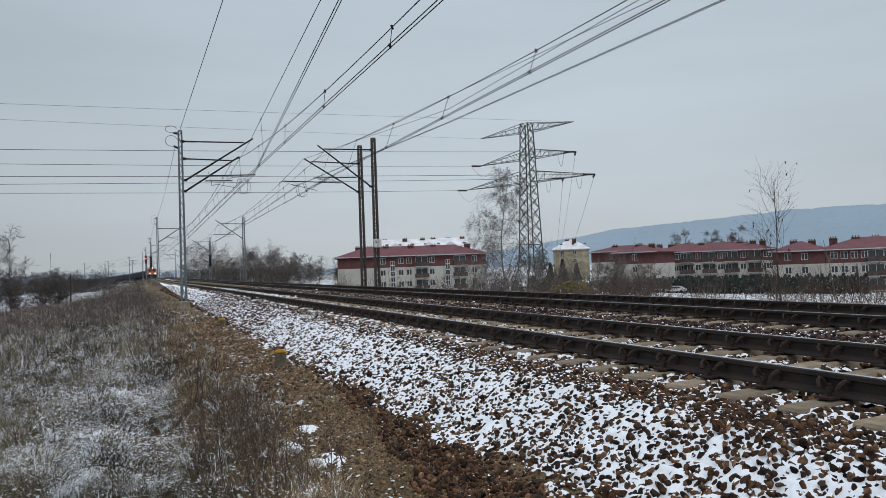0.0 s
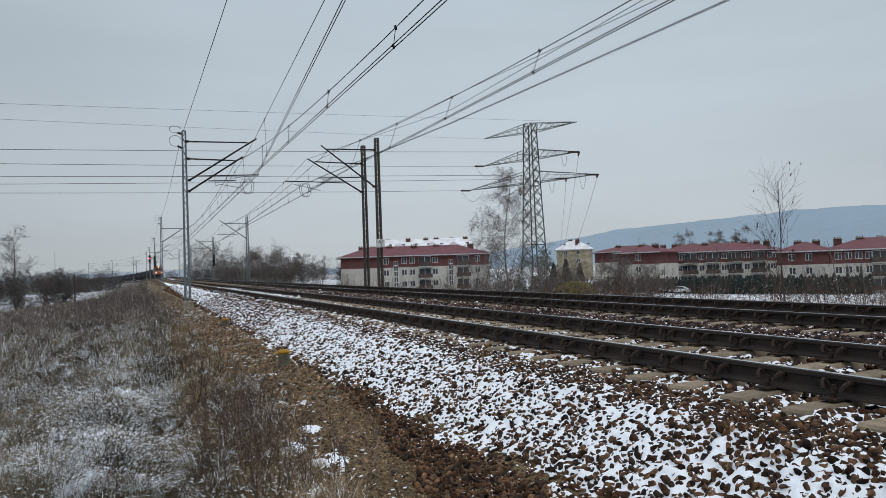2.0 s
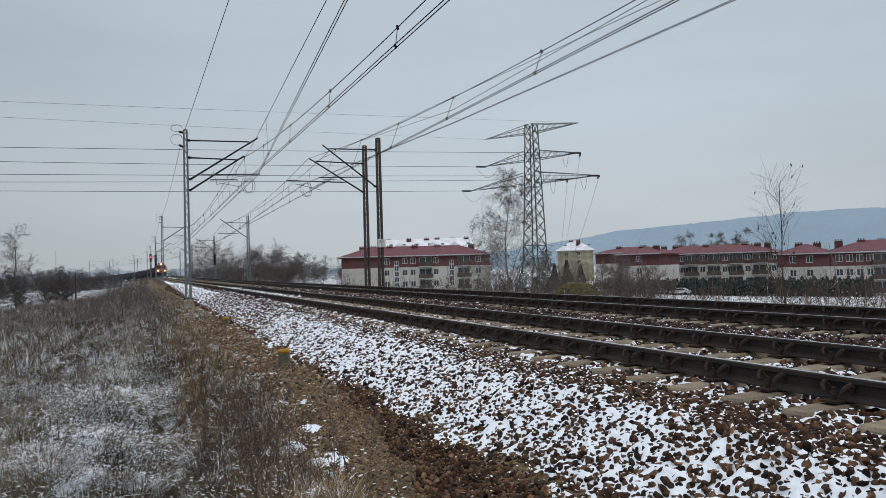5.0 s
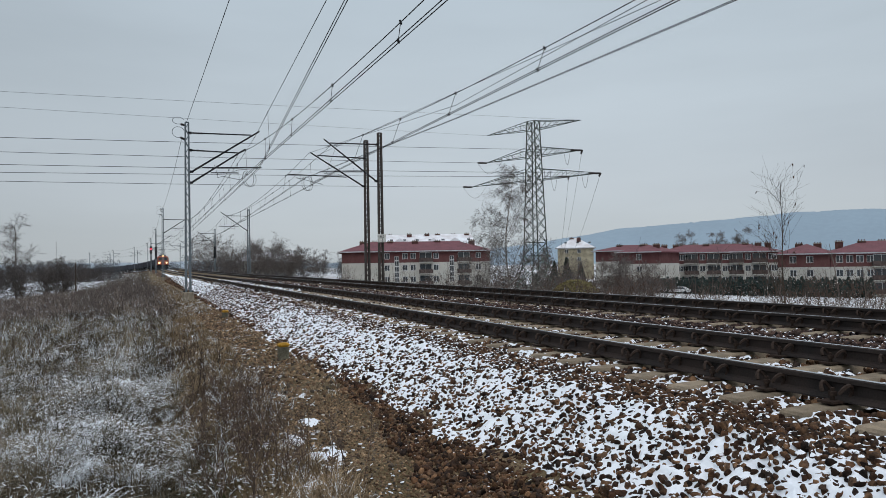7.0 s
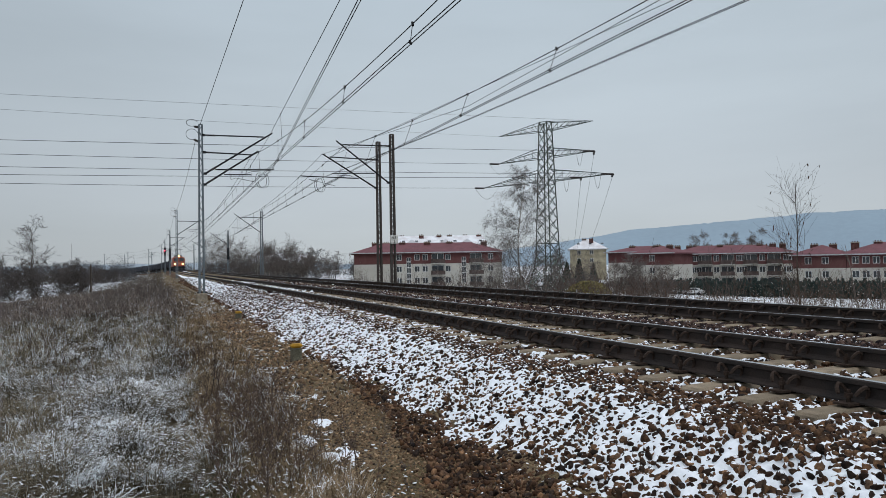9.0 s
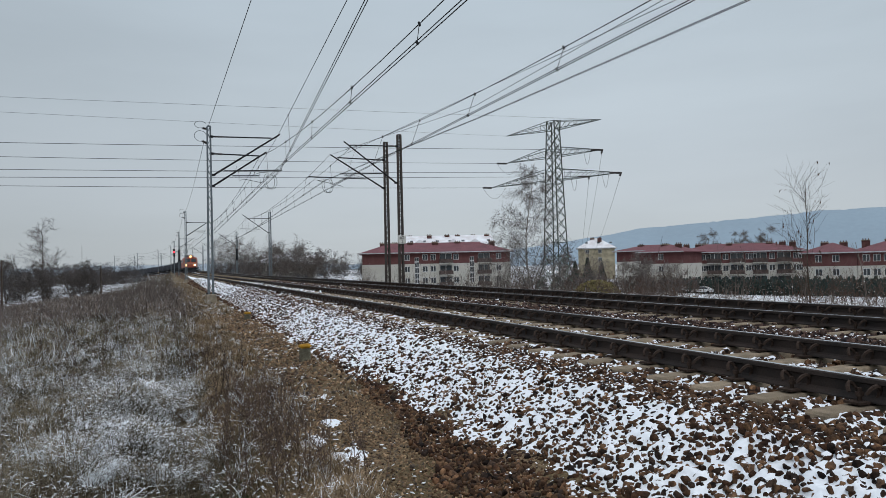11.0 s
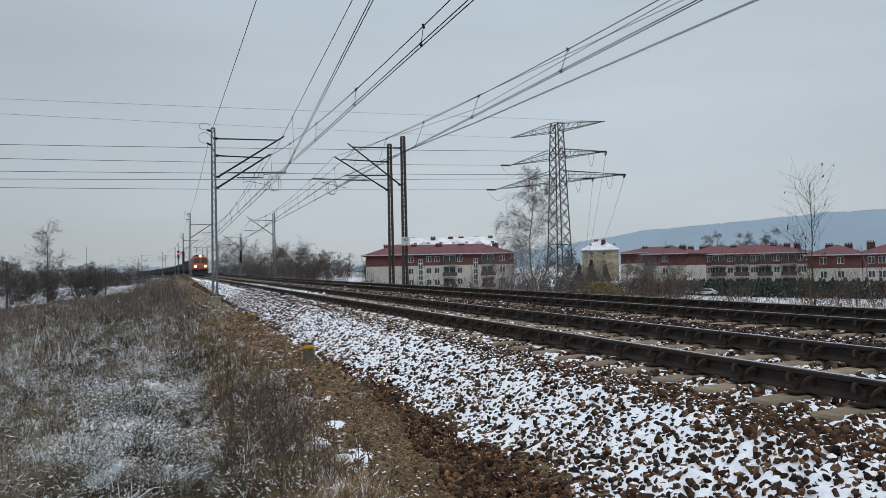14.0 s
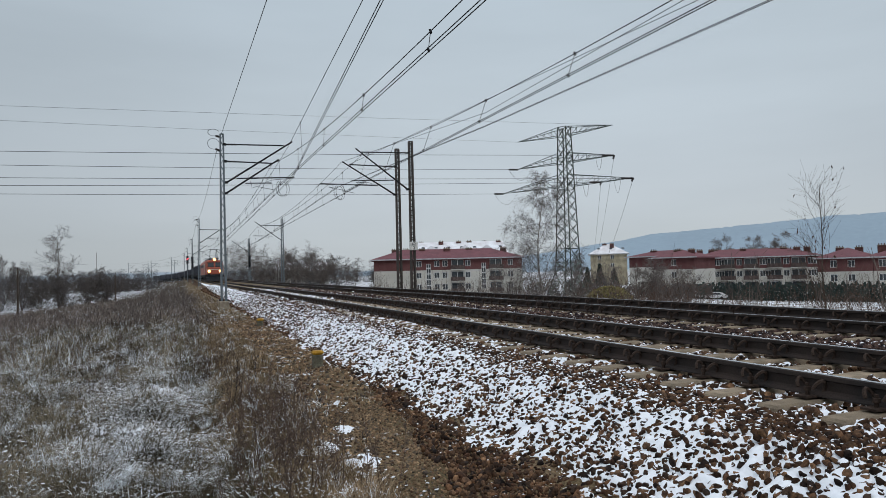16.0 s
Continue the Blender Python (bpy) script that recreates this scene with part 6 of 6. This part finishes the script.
# ---- dry grass and weeds ----
def straw(name, color, alt, frost, patch=0.0):
    """Dry stems; frost: how many of them are white, in drifts."""
    m = material(name, color, 0.95, 0, 0.2, 1.2, 14, 0, alt=alt, spread=0.45, per="island")
    n, l = m.node_tree.nodes, m.node_tree.links
    bs = n["Principled BSDF"]
    base = bs.inputs["Base Color"].links[0].from_socket
    geo = n.new("ShaderNodeNewGeometry")
    nz = n.new("ShaderNodeTexNoise")
    nz.inputs["Scale"].default_value, nz.inputs["Detail"].default_value = 2.4, 6
    nz.inputs["Roughness"].default_value = 0.65
    l.new(geo.outputs["Position"], nz.inputs["Vector"])
    a = n.new("ShaderNodeMath")
    a.operation = "MULTIPLY_ADD"
    l.new(geo.outputs["Random Per Island"], a.inputs[0])
    a.inputs[1].default_value = 0.13
    l.new(nz.outputs["Fac"], a.inputs[2])
    st = n.new("ShaderNodeMapRange")
    st.inputs["From Min"].default_value, st.inputs["From Max"].default_value = 0.80 - 0.4 * frost, 0.845 - 0.4 * frost
    l.new(a.outputs[0], st.inputs["Value"])
    mx = n.new("ShaderNodeMix")
    mx.data_type = "RGBA"
    mx.inputs["B"].default_value = (0.80, 0.84, 0.88, 1)
    l.new(st.outputs["Result"], mx.inputs["Factor"])
    l.new(base, mx.inputs["A"])
    l.new(mx.outputs["Result"], bs.inputs["Base Color"])
    return m


GRASS = straw("dry_grass_frosted", (0.27, 0.225, 0.16), (0.05, 0.043, 0.03), 0.44)
HOAR = straw("hoar_grass", (0.12, 0.098, 0.058), (0.045, 0.04, 0.026), 0.62)
FIELD = straw("field_grass", (0.24, 0.195, 0.17), (0.11, 0.09, 0.08), 0.3)
TAN = straw("dry_grass_tan", (0.30, 0.22, 0.14), (0.13, 0.098, 0.062), 0.38)
WEED = straw("weed_stem_brown", (0.14, 0.10, 0.08), (0.06, 0.046, 0.04), 0.3)
WEEDFAR = straw("weed_stem_far", (0.185, 0.155, 0.138), (0.10, 0.084, 0.076), 0.24)


def blades(name, spots, per, length, width, mat, label, seed, lean=0.7, flat=0.0):
    """Tufts of bent blades; spots: (u, y, size)."""
    rng = np.random.default_rng(seed)
    V, F = [], []
    base = 0
    quad = np.array([[0, 1, 3], [0, 3, 2], [2, 3, 4]])
    for u, y, sc in spots:
        c = np.array(place(u, y, -0.02))
        n = max(3, int(per * rng.uniform(0.6, 1.4)))
        a = rng.uniform(0, 2 * np.pi, n)
        d = np.stack([np.cos(a), np.sin(a), np.zeros(n)], -1)
        h = length * sc * rng.uniform(0.5, 1.15, n)
        le = lean * rng.uniform(0.15, 1.2, n)
        root = c + d * (0.06 * sc * rng.uniform(0, 1, n))[:, None]
        side = np.stack([-d[:, 1], d[:, 0], np.zeros(n)], -1) * (width * rng.uniform(0.6, 1.3, n))[:, None]
        mid = root + d * (h * le * 0.35)[:, None] + np.array([0, 0, 1]) * (h * 0.62 * (1 - flat))[:, None]
        tip = root + d * (h * le * 1.05)[:, None] + np.array([0, 0, 1]) * (h * np.maximum(0.2, 1 - 0.45 * le) * (1 - flat))[:, None]
        v = np.stack([root - side, root + side, mid - side * 0.8, mid + side * 0.8, tip], 1).reshape(-1, 3)
        V.append(v)
        F.append((quad[None] + (base + 5 * np.arange(n))[:, None, None]).reshape(-1, 3))
        base += 5 * n
    return tagged(bulk(name, np.concatenate(V), np.concatenate(F), mat), label, "grass", kind="stuff")


def spots(u0, u1, y0, y1, count, seed, size=(0.7, 1.3), bias=1.0, keep=None):
    rng = random.Random(seed)
    out = []
    while len(out) < count:
        u, y = rng.uniform(u0, u1), y0 + (y1 - y0) * rng.random() ** bias
        if keep and not keep(u, y):
            continue
        out.append((u, y, rng.uniform(*size) * (0.7 + 1.0 * max(-0.45, noise.noise((u * 0.9, y * 0.9, 2))))))
    return out


wedge = lambda u, y: u > -0.22 * y - 1.2
def sward(name, spots_, per, length, width, segs, mat, label, seed, spread=0.16, arch=1.0, snow=None, fleck=0.0145):
    """Shaggy tussocks of long blades that arch over and hang; snow: its field over (u, y), which lays snow along the blades."""
    rng = np.random.default_rng(seed)
    V, F, W, WF, base, wbase = [], [], [], [], 0, 0
    s = np.linspace(0, 1, segs + 1)
    strip = np.array([[a, a + 1, a + 3, a + 2] for a in range(0, 2 * segs, 2)])
    ring = np.array([[a + k, a + k + 1, a + k + 4, a + k + 3] for a in (0, 3) for k in (0, 1)])
    for u, y, sc in spots_:
        c = np.array(place(u, y, -0.03))
        n = max(4, int(per * rng.uniform(0.6, 1.4)))
        a = rng.uniform(0, 2 * np.pi) + rng.normal(0, 1.1, n)
        d = np.stack([np.cos(a), np.sin(a), np.zeros(n)], -1)
        h = length * sc * rng.uniform(0.45, 1.2, n)
        le = arch * rng.uniform(0.25, 1.15, n)
        r = spread * sc * np.sqrt(rng.random(n))
        b = rng.uniform(0, 2 * np.pi, n)
        root = c + np.stack([r * np.cos(b), r * np.sin(b), np.zeros(n)], -1)
        side = np.stack([-d[:, 1], d[:, 0], rng.normal(0, 0.4, n)], -1) * (width * rng.uniform(0.5, 1.4, n))[:, None]
        out = (h * le)[:, None] * s ** 1.5 * 0.85
        up = h[:, None] * (s - 0.62 * np.minimum(le, 1.1)[:, None] * s ** 2.3)
        p = root[:, None] + d[:, None] * out[..., None] + np.array([0, 0, 1.0]) * up[..., None]
        wd = side[:, None] * (1 - 0.85 * s ** 2)[None, :, None]
        V.append(np.stack([p - wd, p + wd], 2).reshape(-1, 3))
        m = 2 * (segs + 1)
        F.append((strip[None] + (base + m * np.arange(n))[:, None, None]).reshape(-1, 4))
        base += m * n
        if snow:
            f = snow(u, y)
            pick = np.nonzero((rng.random(n) < f) & (le > 0.3))[0]
            if len(pick):
                k = rng.integers(segs // 2, segs, len(pick))
                p0, p1 = p[pick, k], p[pick, k + 1]
                mid = p0 + (p1 - p0) * rng.random((len(pick), 1))
                along_ = (p1 - p0) / np.linalg.norm(p1 - p0, axis=1)[:, None] * (fleck * rng.uniform(0.4, 1.5, len(pick)))[:, None]
                q = mid[:, None] + along_[:, None] * np.array([-1.0, 0.15, 1.0])[None, :, None]
                e = np.stack([-d[pick, 1], d[pick, 0], np.zeros(len(pick))], -1) * (fleck * rng.uniform(0.12, 0.42, len(pick)))[:, None]
                e = e[:, None] * np.array([0.25, 1.0, 0.2])[None, :, None]
                top = np.array([0, 0, 0.006])
                W.append(np.stack([q - e, q + top, q + e], 2).reshape(-1, 3))
                WF.append((ring[None] + (wbase + 9 * np.arange(len(pick)))[:, None, None]).reshape(-1, 4))
                wbase += 9 * len(pick)
    if W:
        tagged(bulk("snow_on_grass", np.concatenate(W), np.concatenate(WF), SNOW), "snow caught along the bent grass blades", "snow", kind="stuff")
    return tagged(bulk(name, np.concatenate(V), np.concatenate(F), mat), label, "grass", kind="stuff")


def drift(u, y):
    """How much of the sward carries snow at (u, y)."""
    k = 0.37 + 1.15 * noise.noise((u * 0.9, y * 0.55, 6)) + 0.7 * noise.noise((u * 2.6, y * 1.9, 1))
    return max(0.0, min(0.85, k)) * (1.0 if y < 13 else max(0.4, 1 - (y - 13) / 14))


ditch = lambda u, y: wedge(u, y) and abs(u - (0.22 if y < 9 else 0.22 - 0.1 * (y - 9)) + 0.06 * noise.noise((y * 0.8, 0, 0))) > 0.13
sward("tall_grass", spots(-5, 0.55, 4.0, 15, 1500, 1, (0.7, 1.5), 1.15, ditch), 54, 0.46, 0.0026, 3, GRASS, "shaggy tussocks of frosted dry grass beside the path", 1, 0.15, 1.35, drift)
sward("tall_grass", spots(-7.5, 0.55, 14, 30, 1700, 11, (0.7, 1.5), 1.2, ditch), 32, 0.46, 0.0058, 2, GRASS, "shaggy tussocks of frosted dry grass beside the path", 11, 0.25, 1.0, drift, 0.018)
sward("hoar_grass", spots(-5, 0.5, 4.0, 17, 500, 15, (0.5, 1.1), 1.2, lambda u, y: ditch(u, y) and drift(u, y) > 0.3), 50, 0.24, 0.0032, 3, HOAR, "flattened grass white with hoar frost", 15, 0.16, 1.5, drift)
sward("reed_grass", spots(0.4, 1.35, 4.4, 12, 480, 2, (0.6, 1.3), 1.0), 42, 0.36, 0.0022, 4, TAN, "pale dry grass among the weeds along the path", 2, 0.14, 0.9, lambda u, y: 0.22 * drift(u, y))
blades("dry_grass", spots(0.2, 1.5, 10, 26, 2600, 16, (0.5, 1.3), 1.1), 12, 0.26, 0.0032, TAN, "tan dry grass along the path", 16, 1.1)
sward("field_grass", spots(-17, 1.0, 28, 75, 4200, 3, (0.7, 1.5), 1.25, wedge), 14, 0.5, 0.0095, 2, FIELD, "brown shaggy grass over the field", 3, 0.4, 0.9)
blades("short_grass", spots(0.9, 2.6, 9.0, 38, 3600, 4, (0.5, 1.1)), 10, 0.085, 0.0028, TAN, "short withered turf on the path", 4, 1.3)
GREEN = straw("green_grass", (0.085, 0.095, 0.04), (0.05, 0.06, 0.028), 0.1)
blades("green_grass", spots(0.15, 0.6, 4.6, 6.6, 170, 14, (0.7, 1.3)), 14, 0.26, 0.0026, GREEN, "dark green grass tufts over the ditch", 14, 1.3)


blades("dry_grass", spots(0.5, 2.2, 26, 95, 3000, 13, (0.6, 1.4)), 8, 0.2, 0.008, TAN, "tan dry grass along the path", 13, 1.2)


def snow_clods(name, u0, u1, y0, y1, gap, size, level, cut, seed, label, up):
    """Small lumps of snow caught in the grass, in drifts."""
    us, ys, rng = scatter(u0, u1, y0, y1, gap, seed)
    shapes, f = stone_shapes(1, 10, seed)
    V, F, base = [], [], 0
    for i in range(len(us)):
        u, y = us[i], ys[i]
        drift = 0.6 * noise.noise((u * 0.8, y * 0.8, 6)) + 0.6 * noise.noise((u * 3.2, y * 3.2, 1)) + 0.25 * rng.normal()
        if drift < cut or not wedge(u, y):
            continue
        s = size * rng.uniform(0.4, 1.4)
        a = rng.uniform(0, 6.28)
        c, q = math.cos(a), math.sin(a)
        v = shapes[i % 10] * (s * rng.uniform(0.8, 1.9), s, s * 0.5)
        v = np.stack([v[:, 0] * c - v[:, 1] * q, v[:, 0] * q + v[:, 1] * c, v[:, 2]], -1)
        x, yy, z = place(u, y)
        V.append(v + (x, yy, z + rng.uniform(0.0, up)))
        F.append(f + base)
        base += len(v)
    return tagged(bulk(name, np.concatenate(V), np.concatenate(F), SNOW), label, "snow", kind="stuff")


snow_clods("snow_lumps", -6, 0.3, 4.0, 12, 0.05, 0.012, 1, 0.42, 3, "small lumps of snow caught in the grass", 0.2)
snow_clods("snow_lumps", 0.45, 1.9, 4.6, 9.5, 0.045, 0.016, 1, 0.44, 5, "small lumps of snow on the path", 0.03)
snow_clods("snow_lumps", 0.7, 2.4, 9.5, 40, 0.08, 0.024, 1, 0.56, 6, "small lumps of snow on the path", 0.03)


def patch_fill(spots_):
    """Ragged remains of snow round the given spots (u, y, radius)."""
    def fill(u, y):
        k = max(1 - math.hypot((u - a) / r, (y - b) / (1.9 * r)) for a, b, r in spots_)
        return -0.06 + 0.075 * min(1.0, max(0.0, k + 0.35)) + 0.035 * noise.noise((u * 7, y * 5, 3)) + 0.02 * noise.noise((u * 17, y * 14, 5))
    return fill


tagged(snow_cover(steps((0.7, 2.2, 0.025)), steps((4.8, 10.5, 0.03)), patch_fill(((1.5, 6.3, 0.27), (1.62, 7.7, 0.2), (1.3, 7.0, 0.2), (1.2, 5.6, 0.16), (1.9, 9.2, 0.16), (1.0, 8.6, 0.22)))), "ragged patches of melting snow on the gravel path")
thatch = lambda u, y: -0.068 + 0.15 * (drift(u, y) - 0.25) * (1 if u < 0 else max(0.0, 1 - u / 0.1)) + 0.10 * noise.noise((u * 5.5, y * 5, 3)) + 0.09 * noise.noise((u * 13, y * 11, 5))
tagged(snow_cover(steps((-4.6, 0.1, 0.035)), steps((4.4, 15, 0.045)), thatch), "patches of snow lying in the matted grass")


def weed(b, at, h, rng, r, heads=True):
    """One dead tall weed: a bent stem, side shoots and seed heads."""
    p = Vector(at)
    d = Vector((rng.uniform(-0.25, 0.25), rng.uniform(-0.25, 0.25), 1)).normalized()
    n = 5
    for i in range(n):
        d = (d + Vector((rng.uniform(-0.1, 0.1), rng.uniform(-0.1, 0.1), 0.02))).normalized()
        q = p + d * (h / n)
        b.add(p, q, r, r * 0.85, 3, False)
        r *= 0.85
        if i > 1:
            for _ in range(3):
                s = Vector((rng.uniform(-1, 1), rng.uniform(-1, 1), rng.uniform(0.5, 1.3))).normalized()
                e = p.lerp(q, rng.random())
                k = e + s * h * rng.uniform(0.08, 0.2)
                b.add(e, k, r * 0.7, r * 0.5, 3, False)
                if heads:
                    for _ in range(2):
                        g = Vector((rng.uniform(-1, 1), rng.uniform(-1, 1), rng.uniform(-0.2, 1))).normalized()
                        b.add(k - g * 0.01, k + g * rng.uniform(0.025, 0.05), r * 1.6, r * 0.6, 3, False)
        p = q


def weeds(count, u0, u1, y0, y1, h, r, mat, label, seed, keep=None, clump=1, heads=True):
    rng = random.Random(seed)
    b = Bars()
    k = 0
    while k < count:
        u, y = rng.uniform(u0, u1), rng.uniform(y0, y1)
        if keep and not keep(u, y):
            continue
        for _ in range(clump):
            uu, yy = u + rng.gauss(0, 0.16), y + rng.gauss(0, 0.16)
            weed(b, place(uu, yy, -0.03), rng.uniform(*h), rng, r, heads)
        k += 1
    return tagged(b.done("dead_weeds", mat), label, "weeds", kind="stuff")


weeds(32, 0.45, 1.25, 5.0, 9.0, (0.3, 0.7), 0.0045, WEED, "dark dead weeds with seed heads beside the path", 1, clump=5)
weeds(9, -0.2, 0.8, 9.5, 22, (0.4, 0.85), 0.006, WEED, "dark dead weeds with seed heads beside the path", 2, clump=5)
weeds(20, -5, -0.6, 7, 20, (0.4, 0.8), 0.0055, WEED, "dead weed stems among the frosted grass", 3, wedge, 3)
weeds(260, -14, 0.6, 21, 62, (0.3, 0.8), 0.0075, WEEDFAR, "brown dead weeds covering the field", 4, wedge, 5, False)
weeds(85, -2.6, 0.4, 36, 75, (0.5, 1.3), 0.012, WEEDFAR, "tall dark weeds below the mast row", 5, None, 6, False)
weeds(60, -14, 0.0, 62, 95, (0.25, 0.5), 0.012, WEEDFAR, "brown dead weeds covering the field", 6, wedge, 4, False)
weeds(200, 14.5, 21, 3, 60, (1.5, 3.0), 0.013, WEEDFAR, "dry brush on the far side of the embankment", 7, None, 5, False)


motions()
